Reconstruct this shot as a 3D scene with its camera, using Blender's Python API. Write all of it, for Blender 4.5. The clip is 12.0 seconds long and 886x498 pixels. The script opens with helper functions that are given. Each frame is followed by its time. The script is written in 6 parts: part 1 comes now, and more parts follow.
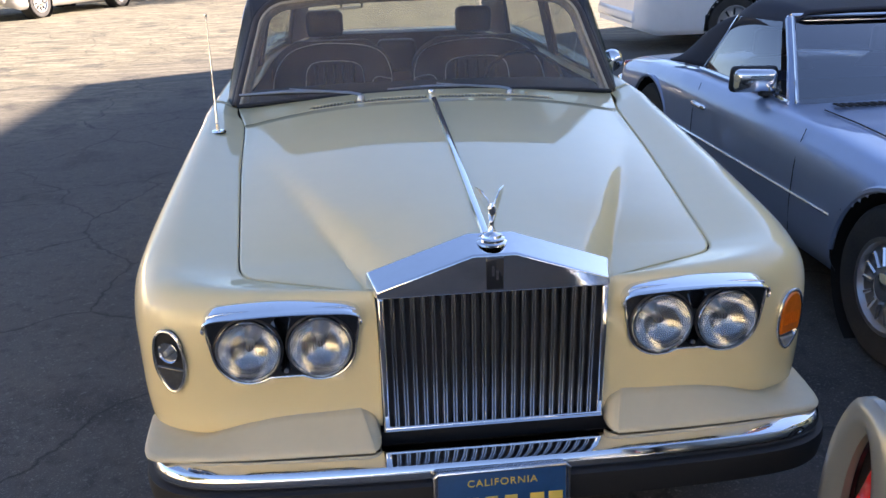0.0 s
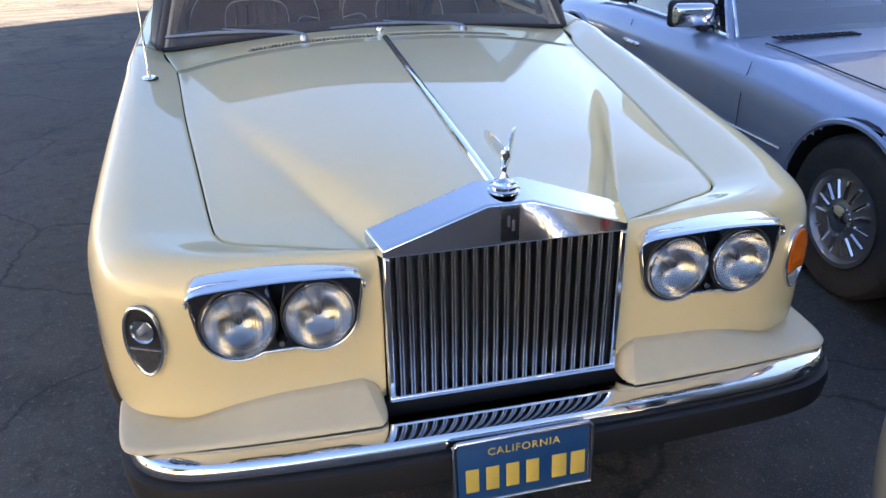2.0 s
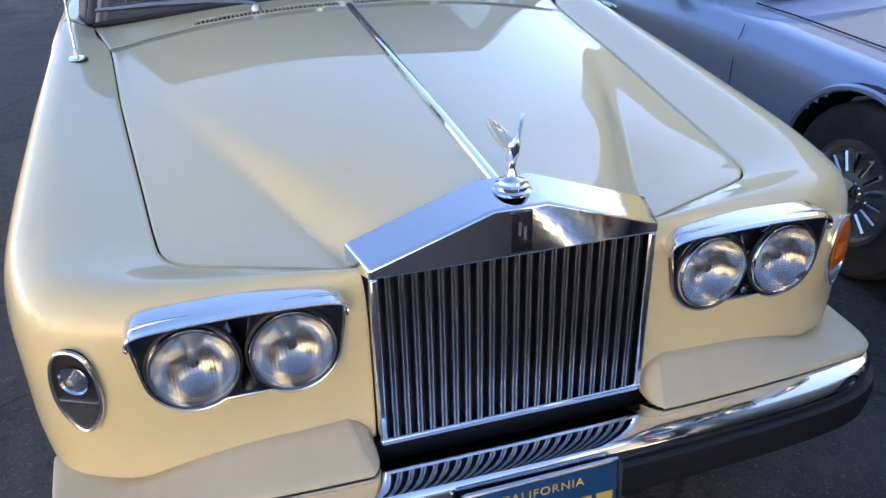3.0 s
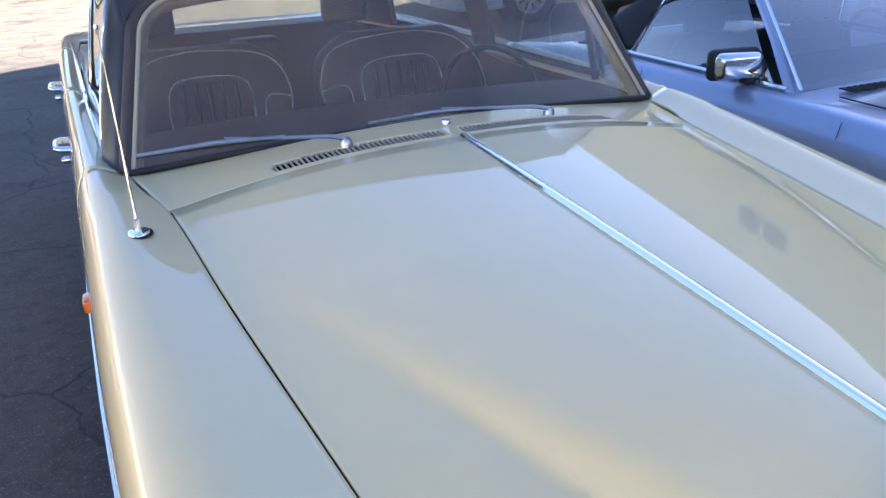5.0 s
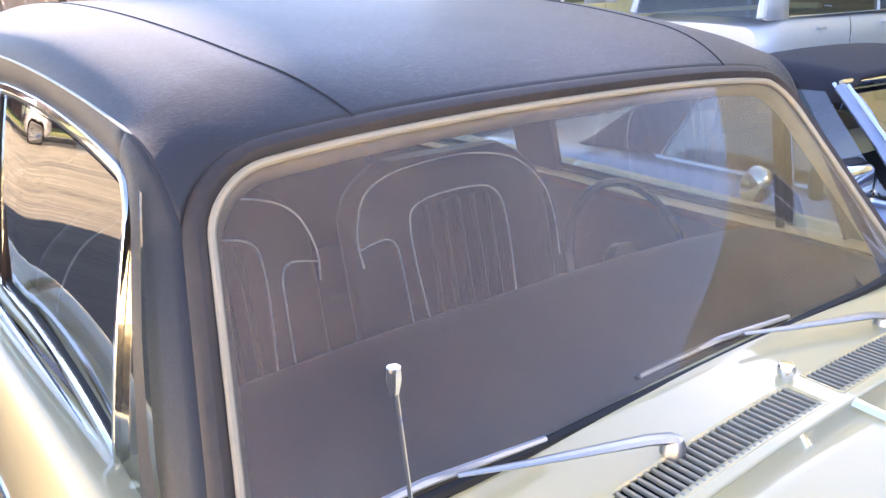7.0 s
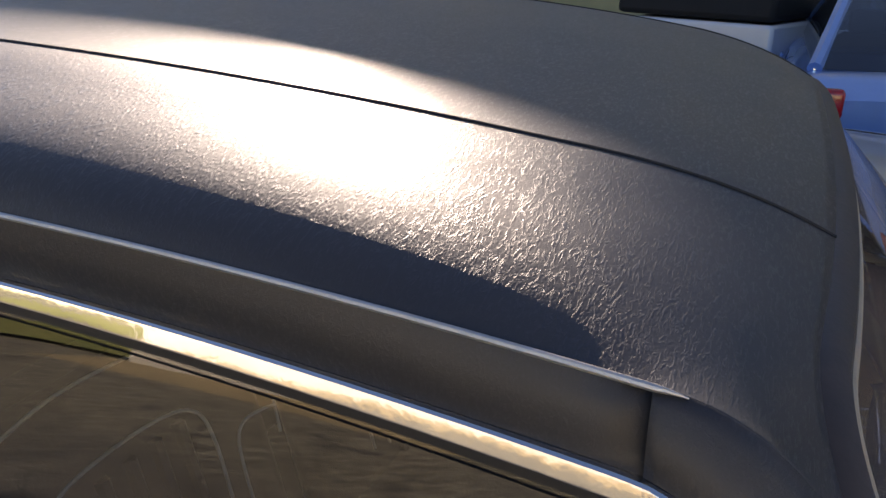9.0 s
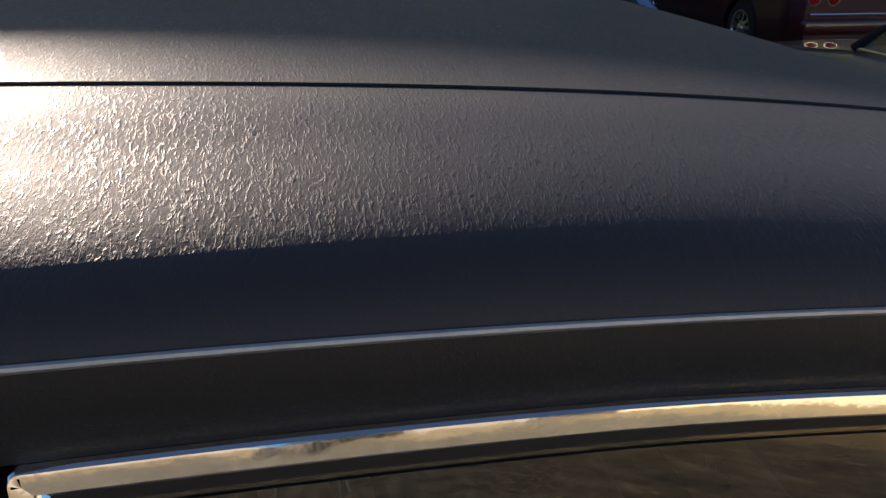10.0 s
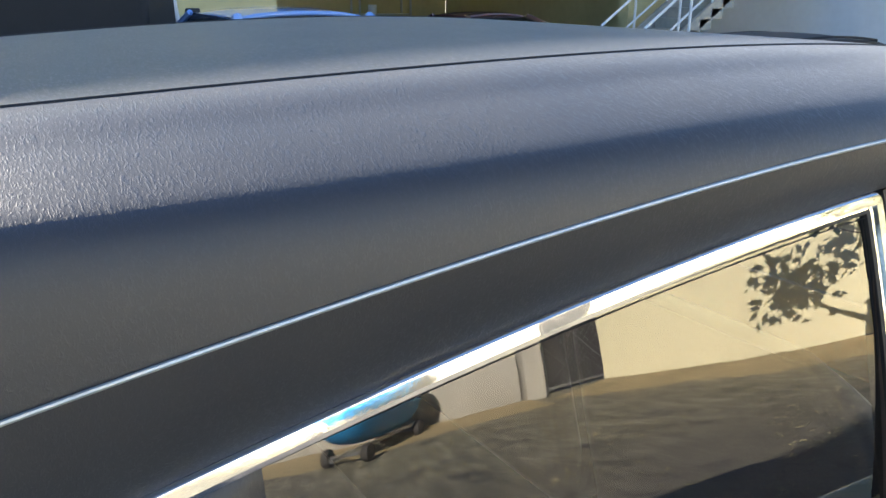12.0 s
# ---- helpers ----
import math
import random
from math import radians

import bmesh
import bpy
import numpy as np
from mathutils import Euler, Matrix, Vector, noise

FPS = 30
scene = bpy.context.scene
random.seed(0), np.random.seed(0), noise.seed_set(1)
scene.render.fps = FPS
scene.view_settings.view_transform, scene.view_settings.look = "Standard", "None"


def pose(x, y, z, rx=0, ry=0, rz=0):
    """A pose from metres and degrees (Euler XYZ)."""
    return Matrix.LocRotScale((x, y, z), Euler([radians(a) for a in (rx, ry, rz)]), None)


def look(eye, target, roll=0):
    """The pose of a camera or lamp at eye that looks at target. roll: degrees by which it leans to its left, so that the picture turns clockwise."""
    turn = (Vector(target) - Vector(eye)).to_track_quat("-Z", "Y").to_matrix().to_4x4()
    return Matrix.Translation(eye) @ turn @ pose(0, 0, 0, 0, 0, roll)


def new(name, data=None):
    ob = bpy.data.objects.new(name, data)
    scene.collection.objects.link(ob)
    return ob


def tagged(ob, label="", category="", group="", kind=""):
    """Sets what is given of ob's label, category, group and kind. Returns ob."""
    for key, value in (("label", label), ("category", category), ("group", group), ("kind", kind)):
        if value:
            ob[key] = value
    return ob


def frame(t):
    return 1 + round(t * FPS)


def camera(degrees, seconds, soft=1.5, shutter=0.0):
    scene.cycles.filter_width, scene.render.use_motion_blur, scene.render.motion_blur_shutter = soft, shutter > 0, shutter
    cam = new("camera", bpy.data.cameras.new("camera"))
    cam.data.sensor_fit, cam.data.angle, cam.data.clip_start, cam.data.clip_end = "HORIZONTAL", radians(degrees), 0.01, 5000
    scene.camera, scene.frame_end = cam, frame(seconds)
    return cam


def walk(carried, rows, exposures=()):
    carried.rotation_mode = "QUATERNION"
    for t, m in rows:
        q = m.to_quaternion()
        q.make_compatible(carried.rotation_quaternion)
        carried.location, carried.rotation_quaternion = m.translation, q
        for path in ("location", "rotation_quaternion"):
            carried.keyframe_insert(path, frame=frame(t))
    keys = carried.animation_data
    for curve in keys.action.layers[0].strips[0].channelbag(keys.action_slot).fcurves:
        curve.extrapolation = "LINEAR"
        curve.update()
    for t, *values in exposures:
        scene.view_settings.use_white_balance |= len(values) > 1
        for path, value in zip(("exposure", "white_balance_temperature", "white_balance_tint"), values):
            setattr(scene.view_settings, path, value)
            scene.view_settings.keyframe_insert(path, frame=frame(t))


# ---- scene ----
cam = camera(56.5, 12.0)
PATH = [
    (0, (-0.284, -1.812, 1.645), (-0.105, 0.045, 0.923), -1.4),
    (0.5, (-0.347, -1.747, 1.652), (-0.063, 0.083, 0.898), -0.6),
    (1, (-0.391, -1.690, 1.636), (-0.045, 0.118, 0.853), -0.1),
    (1.5, (-0.435, -1.651, 1.614), (-0.026, 0.127, 0.796), -0.3),
    (2, (-0.508, -1.602, 1.592), (-0.085, 0.161, 0.748), -0.9),
    (2.5, (-0.501, -1.472, 1.545), (-0.075, 0.265, 0.650), -1.3),
    (2.7, (-0.488, -1.385, 1.535), (-0.033, 0.330, 0.612), -1.5),
    (4.3, (-0.764, -0.926, 1.578), (-0.072, 0.756, 0.746), -0.2),
    (4.5, (-0.828, -0.818, 1.571), (-0.116, 0.856, 0.740), -0.6),
    (5, (-0.874, -0.472, 1.590), (-0.129, 1.211, 0.806), -1.9),
    (5.5, (-0.947, -0.146, 1.611), (-0.110, 1.490, 0.822), -0.8),
    (6, (-1.027, 0.172, 1.628), (-0.065, 1.774, 0.916), -2.8),
    (6.5, (-0.998, 0.555, 1.641), (-0.037, 2.171, 0.961), -2.8),
    (7, (-1.058, 0.905, 1.616), (0.097, 2.401, 0.961), -0.6),
    (7.2, (-1.083, 1.040, 1.603), (0.163, 2.458, 0.941), -1.6),
    (8.8, (-1.103, 1.867, 1.617), (0.581, 2.691, 0.922), 0.3),
    (9, (-1.105, 1.967, 1.620), (0.641, 2.651, 0.923), 0.8),
    (9.5, (-1.049, 2.384, 1.639), (0.784, 2.742, 0.925), 1.6),
    (10, (-1.074, 2.679, 1.643), (0.739, 2.354, 0.865), 0.6),
    (10.3, (-1.095, 2.795, 1.652), (0.646, 2.220, 0.853), -0.3),
    (10.5, (-1.085, 2.881, 1.647), (0.622, 2.184, 0.874), 0.1),
    (11, (-1.019, 3.156, 1.628), (0.558, 2.130, 0.950), 0.5),
    (11.5, (-1.090, 3.505, 1.624), (0.418, 2.362, 0.976), 1.8),
    (12, (-1.215, 3.786, 1.605), (0.385, 2.751, 0.996), 0.5),
]
EXPOSURES = [
    (0, 2.60, 6800, 24), (0.5, 2.80, 6800, 24), (1, 2.92, 6800, 24), (2.5, 2.93, 6700, 24), (4.3, 2.80, 6300, 26), (5, 2.90, 6200, 26), (6, 3.10, 6400, 26), (7.2, 3.85, 7600, 30),
    (8.8, 2.10, 7300, 24), (9.4, 1.0, 6900, 24), (9.8, 0.55, 6800, 22), (10.1, 0.98, 6900, 22), (10.5, 1.85, 7200, 18), (11, 2.72, 7500, 14), (11.5, 2.82, 6800, 12), (12, 2.9, 6300, 12),
]
walk(cam, [(t, look(eye, target, roll)) for t, eye, target, roll in PATH], EXPOSURES)

# ---- daylight: a low sun over the shop roof, clear sky ----
SUN_AZ, SUN_EL = 27.0, 23.0          # degrees from +x towards +y, and above the horizon
world = bpy.data.worlds.new("sky")
scene.world = world
world.use_nodes = True
wn = world.node_tree.nodes
wl = world.node_tree.links
sky = wn.new("ShaderNodeTexSky")
sky.sky_type = "NISHITA"
sky.sun_disc = False
sky.sun_elevation = radians(SUN_EL)
sky.sun_rotation = radians(90 - SUN_AZ)
sky.altitude = 50
sky.air_density = 1.0
sky.dust_density = 0.2
sky.ozone_density = 3.0
wn["Background"].inputs["Strength"].default_value = 0.056
wl.new(sky.outputs[0], wn["Background"].inputs["Color"])

sun = new("sun", bpy.data.lights.new("sun", "SUN"))
sun.data.energy = 5.0
sun.data.angle = radians(0.55)
sun.data.color = (1.0, 0.9, 0.74)
sd = Vector((math.cos(radians(SUN_AZ)) * math.cos(radians(SUN_EL)), math.sin(radians(SUN_AZ)) * math.cos(radians(SUN_EL)), math.sin(radians(SUN_EL))))
sun.matrix_world = look(sd * 60, (0, 0, 0))

# ---- mesh helpers: every builder gives (verts, faces) ----
def join(*vfs):
    V, F = [], []
    for v, f in vfs:
        n = len(V)
        V += [tuple(p) for p in v]
        F += [tuple(i + n for i in q) for q in f]
    return V, F


def xform(vf, m):
    return [tuple(m @ Vector(p)) for p in vf[0]], vf[1]


def mirror_x(vf):
    return [(-p[0], p[1], p[2]) for p in vf[0]], [tuple(reversed(q)) for q in vf[1]]


def grid(P, close_u=False, close_v=False, flip=False):
    P = np.asarray(P, float)
    n, m = P.shape[:2]
    V = [tuple(p) for p in P.reshape(-1, 3)]
    F = []
    for i in range(n if close_u else n - 1):
        for j in range(m if close_v else m - 1):
            q = (i * m + j, ((i + 1) % n) * m + j, ((i + 1) % n) * m + (j + 1) % m, i * m + (j + 1) % m)
            F.append(tuple(reversed(q)) if flip else q)
    return V, F


def box(c, s, r=0.0, seg=2):
    bm = bmesh.new()
    bmesh.ops.create_cube(bm, size=1.0)
    for v in bm.verts:
        v.co = Vector((c[0] + v.co.x * s[0], c[1] + v.co.y * s[1], c[2] + v.co.z * s[2]))
    if r:
        bmesh.ops.bevel(bm, geom=bm.edges[:], offset=min(r, min(s) * 0.49), segments=seg, profile=0.5, affect="EDGES")
    return from_bm(bm)


def from_bm(bm):
    bm.verts.index_update()
    out = [tuple(v.co) for v in bm.verts], [tuple(v.index for v in f.verts) for f in bm.faces]
    bm.free()
    return out


def tube(pts, r, n=8, caps=True, flat=1.0):
    pts = [Vector(p) for p in pts]
    rs = r if hasattr(r, "__len__") else [r] * len(pts)
    rings, up0 = [], None
    for i, p in enumerate(pts):
        d = (pts[min(i + 1, len(pts) - 1)] - pts[max(i - 1, 0)]).normalized()
        if up0 is None:
            up0 = Vector((0, 0, 1)) if abs(d.z) < 0.9 else Vector((1, 0, 0))
        a = d.cross(up0).normalized()
        b = a.cross(d).normalized()
        up0 = b
        rings.append([tuple(p + (a * math.cos(2 * math.pi * k / n) + b * math.sin(2 * math.pi * k / n) * flat) * rs[i]) for k in range(n)])
    V, F = grid(rings, close_v=True)
    if caps:
        F = F + [tuple(reversed(range(n))), tuple(range(len(V) - n, len(V)))]
    return V, F


def lathe(profile, n=24, m=None, cap=True):
    """Turns (radius, height) pairs round z."""
    P = [[(r * math.cos(2 * math.pi * k / n), r * math.sin(2 * math.pi * k / n), z) for k in range(n)] for r, z in profile]
    V, F = grid(P, close_v=True, flip=True)
    vf = (V, F)
    return xform(vf, m) if m is not None else vf


def prism(outline, a, b, axis="y"):
    """A flat outline pushed from a to b along an axis."""
    put = {"y": lambda u, w, t: (u, t, w), "x": lambda u, w, t: (t, u, w), "z": lambda u, w, t: (u, w, t)}[axis]
    n = len(outline)
    V = [put(u, w, a) for u, w in outline] + [put(u, w, b) for u, w in outline]
    F = [tuple(range(n)), tuple(reversed(range(n, 2 * n)))] + [(i, i + n, (i + 1) % n + n, (i + 1) % n) for i in range(n)]
    return V, F


def spline(pts, n):
    """Catmull-Rom through rows of numbers, n samples, even in the rows' own index."""
    P = np.asarray(pts, float)
    k = len(P)
    Q = np.vstack([2 * P[0] - P[1], P, 2 * P[-1] - P[-2]])
    out = []
    for t in np.linspace(0, k - 1, n):
        i = min(int(t), k - 2)
        u = t - i
        p0, p1, p2, p3 = Q[i:i + 4]
        out.append(0.5 * (2 * p1 + (p2 - p0) * u + (2 * p0 - 5 * p1 + 4 * p2 - p3) * u * u + (3 * p1 - p0 - 3 * p2 + p3) * u ** 3))
    return np.array(out)


def mesh(name, vf, mat, smooth=35):
    me = bpy.data.meshes.new(name)
    me.from_pydata(vf[0], [], vf[1])
    me.materials.append(mat)
    me.validate()
    bm = bmesh.new()
    bm.from_mesh(me)
    bmesh.ops.remove_doubles(bm, verts=bm.verts, dist=1e-5)
    bmesh.ops.recalc_face_normals(bm, faces=bm.faces)
    bm.to_mesh(me)
    bm.free()
    if smooth:
        me.shade_smooth()
        me.set_sharp_from_angle(angle=radians(smooth))
    return me


def part(name, vf, mat, parent=None, label="", smooth=35, solid=0.0, bevel=0.0):
    ob = new(name, mesh(name, vf, mat, smooth))
    if parent is not None:
        ob.parent = parent
    if label:
        tagged(ob, label)
    if solid:
        md = ob.modifiers.new("thickness", "SOLIDIFY")
        md.thickness, md.offset = solid, -1
    if bevel:
        md = ob.modifiers.new("edge", "BEVEL")
        md.width, md.segments, md.limit_method, md.angle_limit = bevel, 2, "ANGLE", radians(40)
    return ob


def thing(name, at, label, category, group="", kind=""):
    ob = new(name)
    ob.empty_display_size = 0.1
    ob.matrix_basis = at
    return tagged(ob, label, category, group, kind)

# ---- materials ----
def mat(name, color, rough=0.5, metal=0.0, coat=0.0, coat_rough=0.03, spec=0.5, vary=0.0, vary_scale=3.0, bump=0.0, bump_scale=200.0, rough_vary=0.0, color2=None, mix_scale=8.0):
    m = bpy.data.materials.new(name)
    m.use_nodes = True
    nt = m.node_tree
    b = nt.nodes["Principled BSDF"]
    b.inputs["Base Color"].default_value = (*color, 1)
    b.inputs["Roughness"].default_value = rough
    b.inputs["Metallic"].default_value = metal
    b.inputs["Coat Weight"].default_value = coat
    b.inputs["Coat Roughness"].default_value = coat_rough
    b.inputs["Specular IOR Level"].default_value = spec
    tc = nt.nodes.new("ShaderNodeTexCoord")
    if vary or color2:
        n1 = nt.nodes.new("ShaderNodeTexNoise")
        n1.inputs["Scale"].default_value = vary_scale
        n1.inputs["Detail"].default_value = 6
        nt.links.new(tc.outputs["Object"], n1.inputs["Vector"])
        n2 = nt.nodes.new("ShaderNodeTexNoise")
        n2.inputs["Scale"].default_value = vary_scale * mix_scale
        n2.inputs["Detail"].default_value = 4
        nt.links.new(tc.outputs["Object"], n2.inputs["Vector"])
        add = nt.nodes.new("ShaderNodeMath")
        add.operation = "MULTIPLY_ADD"
        nt.links.new(n2.outputs[0], add.inputs[0])
        add.inputs[1].default_value = 0.5
        nt.links.new(n1.outputs[0], add.inputs[2])
        ramp = nt.nodes.new("ShaderNodeMapRange")
        ramp.inputs["From Min"].default_value, ramp.inputs["From Max"].default_value = 0.45, 1.05
        nt.links.new(add.outputs[0], ramp.inputs["Value"])
        mix = nt.nodes.new("ShaderNodeMix")
        mix.data_type = "RGBA"
        other = color2 or tuple(c * (1 - vary) for c in color)
        mix.inputs[6].default_value = (*color, 1)
        mix.inputs[7].default_value = (*other, 1)
        nt.links.new(ramp.outputs[0], mix.inputs[0])
        nt.links.new(mix.outputs[2], b.inputs["Base Color"])
        if rough_vary:
            rr = nt.nodes.new("ShaderNodeMapRange")
            rr.inputs["To Min"].default_value, rr.inputs["To Max"].default_value = rough - rough_vary, rough + rough_vary
            nt.links.new(ramp.outputs[0], rr.inputs["Value"])
            nt.links.new(rr.outputs[0], b.inputs["Roughness"])
    if bump:
        nb = nt.nodes.new("ShaderNodeTexNoise")
        nb.inputs["Scale"].default_value = bump_scale
        nb.inputs["Detail"].default_value = 5
        nt.links.new(tc.outputs["Object"], nb.inputs["Vector"])
        bp = nt.nodes.new("ShaderNodeBump")
        bp.inputs["Strength"].default_value = bump
        bp.inputs["Distance"].default_value = 0.4 / bump_scale
        nt.links.new(nb.outputs[0], bp.inputs["Height"])
        nt.links.new(bp.outputs[0], b.inputs["Normal"])
    return m


CREAM = mat("cream_paint", (0.82, 0.655, 0.345), rough=0.42, coat=1.0, coat_rough=0.025, vary=0.05, vary_scale=2.0, bump=0.012, bump_scale=9)
CREAM_DULL = mat("dulled_cream_paint", (0.66, 0.555, 0.36), rough=0.5, coat=0.25, coat_rough=0.15, vary=0.08, vary_scale=5)
CHROME = mat("chrome", (0.86, 0.87, 0.88), rough=0.06, metal=1.0, vary=0.06, vary_scale=9, bump=0.02, bump_scale=14)
OLD_CHROME = mat("dull_chrome", (0.72, 0.73, 0.75), rough=0.22, metal=1.0, vary=0.2, vary_scale=16)
STEEL = mat("brushed_steel", (0.50, 0.51, 0.53), rough=0.34, metal=1.0, vary=0.15, vary_scale=20)
RUBBER = mat("black_rubber", (0.011, 0.011, 0.012), rough=0.6, vary=0.3, vary_scale=8, bump=0.15, bump_scale=250)
TYRE = mat("tyre_rubber", (0.022, 0.022, 0.023), rough=0.75, color2=(0.05, 0.045, 0.04), vary_scale=10, bump=0.3, bump_scale=120)
DARK = mat("dark_void", (0.012, 0.012, 0.013), rough=0.8, vary=0.3)
LEATHER = mat("dark_leather", (0.040, 0.026, 0.022), rough=0.42, vary=0.35, vary_scale=7, bump=0.25, bump_scale=160)
PIPING = mat("pale_piping", (0.62, 0.6, 0.56), rough=0.55, vary=0.15, vary_scale=20)
DASHPAD = mat("dash_covering", (0.050, 0.036, 0.036), rough=0.65, vary=0.2, vary_scale=8, bump=0.2, bump_scale=220)
DARK_TRIM = mat("brown_cabin_trim", (0.060, 0.036, 0.028), rough=0.6, vary=0.3, vary_scale=7)
WALNUT = mat("walnut_veneer", (0.16, 0.06, 0.025), rough=0.25, coat=0.6, vary=0.5, vary_scale=9)
TRIM_CREAM = mat("cream_trim", (0.46, 0.40, 0.30), rough=0.5, vary=0.15, vary_scale=12)
TRIM_TAN = mat("tan_cabin_lining", (0.42, 0.36, 0.28), rough=0.6, color2=(0.24, 0.18, 0.13), vary_scale=7)
TRIM_BROWN = mat("brown_vinyl_edge", (0.062, 0.046, 0.040), rough=0.52, color2=(0.030, 0.027, 0.027), vary_scale=6, bump=0.2, bump_scale=180)
LACQUER_BLACK = mat("black_gloss", (0.012, 0.012, 0.014), rough=0.25, coat=0.6)
ORANGE = mat("amber_lens", (0.75, 0.16, 0.01), rough=0.15, coat=0.8, vary=0.25, vary_scale=60)
RED_LENS = mat("red_lens", (0.55, 0.012, 0.012), rough=0.15, coat=0.8, vary=0.3, vary_scale=50)
CLEAR_LENS = mat("grey_lens", (0.30, 0.30, 0.29), rough=0.12, coat=0.8, vary=0.3, vary_scale=70)
PLATE_BLUE = mat("plate_blue", (0.012, 0.075, 0.20), rough=0.4, vary=0.2, vary_scale=30)
PLATE_YELLOW = mat("plate_yellow", (0.75, 0.52, 0.10), rough=0.45, vary=0.1, vary_scale=30)
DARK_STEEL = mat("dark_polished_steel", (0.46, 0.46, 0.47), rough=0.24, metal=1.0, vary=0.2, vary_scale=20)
# vane steel darkened: the dark ground it mirrors is put into the colour
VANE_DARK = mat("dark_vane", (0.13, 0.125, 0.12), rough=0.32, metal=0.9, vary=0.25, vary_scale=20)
SMOKE_LENS = mat("clouded_lens", (0.07, 0.07, 0.07), rough=0.25, coat=0.5, vary=0.4, vary_scale=60)
WORN_ALLOY = mat("worn_alloy", (0.62, 0.60, 0.56), rough=0.38, metal=0.8, vary=0.25, vary_scale=30)
CORE = mat("radiator_core", (0.10, 0.085, 0.075), rough=0.8, vary=0.3, vary_scale=40)
SMOKE_PANEL = mat("dark_bright_metal", (0.16, 0.16, 0.165), rough=0.18, metal=1.0, vary=0.25, vary_scale=20)
WHITE_BAND = mat("dusty_whitewall", (0.36, 0.32, 0.27), rough=0.7, vary=0.3, vary_scale=12)


def vinyl_material():
    """Black roof vinyl with a creased, woven-looking grain and a worn gloss."""
    m = bpy.data.materials.new("black_roof_vinyl")
    m.use_nodes = True
    nt = m.node_tree
    N, L = nt.nodes.new, nt.links.new
    b = nt.nodes["Principled BSDF"]
    tc = N("ShaderNodeTexCoord")
    worn = N("ShaderNodeTexNoise")
    worn.inputs["Scale"].default_value, worn.inputs["Detail"].default_value = 5, 5
    L(tc.outputs["Object"], worn.inputs["Vector"])
    mix = N("ShaderNodeMix")
    mix.data_type = "RGBA"
    mix.inputs[6].default_value, mix.inputs[7].default_value = (0.013, 0.0135, 0.018, 1), (0.029, 0.028, 0.030, 1)
    L(worn.outputs[0], mix.inputs[0])
    L(mix.outputs[2], b.inputs["Base Color"])
    rr = N("ShaderNodeMapRange")
    rr.inputs["To Min"].default_value, rr.inputs["To Max"].default_value = 0.50, 0.64
    L(worn.outputs[0], rr.inputs["Value"])
    # short rubbed strokes in two crossing directions
    st = None
    for turn, grain in ((0.45, (75, 330, 200)), (-0.55, (85, 300, 200)), (1.25, (110, 380, 200))):
        sm = N("ShaderNodeMapping")
        sm.inputs["Scale"].default_value = grain
        sm.inputs["Rotation"].default_value = (0, 0, turn)
        L(tc.outputs["Object"], sm.inputs["Vector"])
        sc = N("ShaderNodeTexNoise")
        sc.inputs["Scale"].default_value, sc.inputs["Detail"].default_value, sc.inputs["Distortion"].default_value = 1.0, 3, 0.8
        L(sm.outputs[0], sc.inputs["Vector"])
        s1 = N("ShaderNodeMapRange")
        for k_, v_ in zip(("From Min", "From Max", "To Min", "To Max"), (0.57, 0.70, 0.0, 0.16)):
            s1.inputs[k_].default_value = v_
        L(sc.outputs[0], s1.inputs["Value"])
        if st is None:
            st = s1
        else:
            mxm = N("ShaderNodeMath")
            mxm.operation = "MAXIMUM"
            L(st.outputs[0], mxm.inputs[0])
            L(s1.outputs[0], mxm.inputs[1])
            st = mxm
    sb = N("ShaderNodeMath")
    sb.operation = "SUBTRACT"
    L(rr.outputs[0], sb.inputs[0])
    L(st.outputs[0], sb.inputs[1])
    L(sb.outputs[0], b.inputs["Roughness"])
    b.inputs["Specular IOR Level"].default_value = 0.62
    b.inputs["IOR"].default_value = 1.5
    b.inputs["Coat Weight"].default_value = 0.22
    b.inputs["Coat Roughness"].default_value = 0.34
    # bluish sheen: sky light at flat angles, put into the vinyl itself
    b.inputs["Sheen Weight"].default_value = 0.05
    b.inputs["Sheen Roughness"].default_value = 0.45
    b.inputs["Sheen Tint"].default_value = (0.72, 0.84, 1.0, 1)
    # grain: two warped cell layers, finer across than along
    mp = N("ShaderNodeMapping")
    mp.inputs["Scale"].default_value = (0.55, 1, 1)
    L(tc.outputs["Object"], mp.inputs["Vector"])
    h = None
    for scale, amount in ((300, 0.55), (640, 0.35)):
        v = N("ShaderNodeTexVoronoi")
        v.feature = "DISTANCE_TO_EDGE"
        v.inputs["Scale"].default_value = scale
        L(mp.outputs[0], v.inputs["Vector"])
        ms = N("ShaderNodeMath")
        ms.operation = "MULTIPLY"
        ms.inputs[1].default_value = amount
        L(v.outputs["Distance"], ms.inputs[0])
        if h is None:
            h = ms
        else:
            ad = N("ShaderNodeMath")
            ad.operation = "ADD"
            L(h.outputs[0], ad.inputs[0])
            L(ms.outputs[0], ad.inputs[1])
            h = ad
    bp = N("ShaderNodeBump")
    bp.inputs["Strength"].default_value = 0.32
    bp.inputs["Distance"].default_value = 0.0010
    sh = N("ShaderNodeMath")
    sh.operation = "MULTIPLY_ADD"
    sh.inputs[1].default_value = 4.6
    L(st.outputs[0], sh.inputs[0])
    L(h.outputs[0], sh.inputs[2])
    L(sh.outputs[0], bp.inputs["Height"])
    L(bp.outputs[0], b.inputs["Normal"])
    return m


VINYL = vinyl_material()


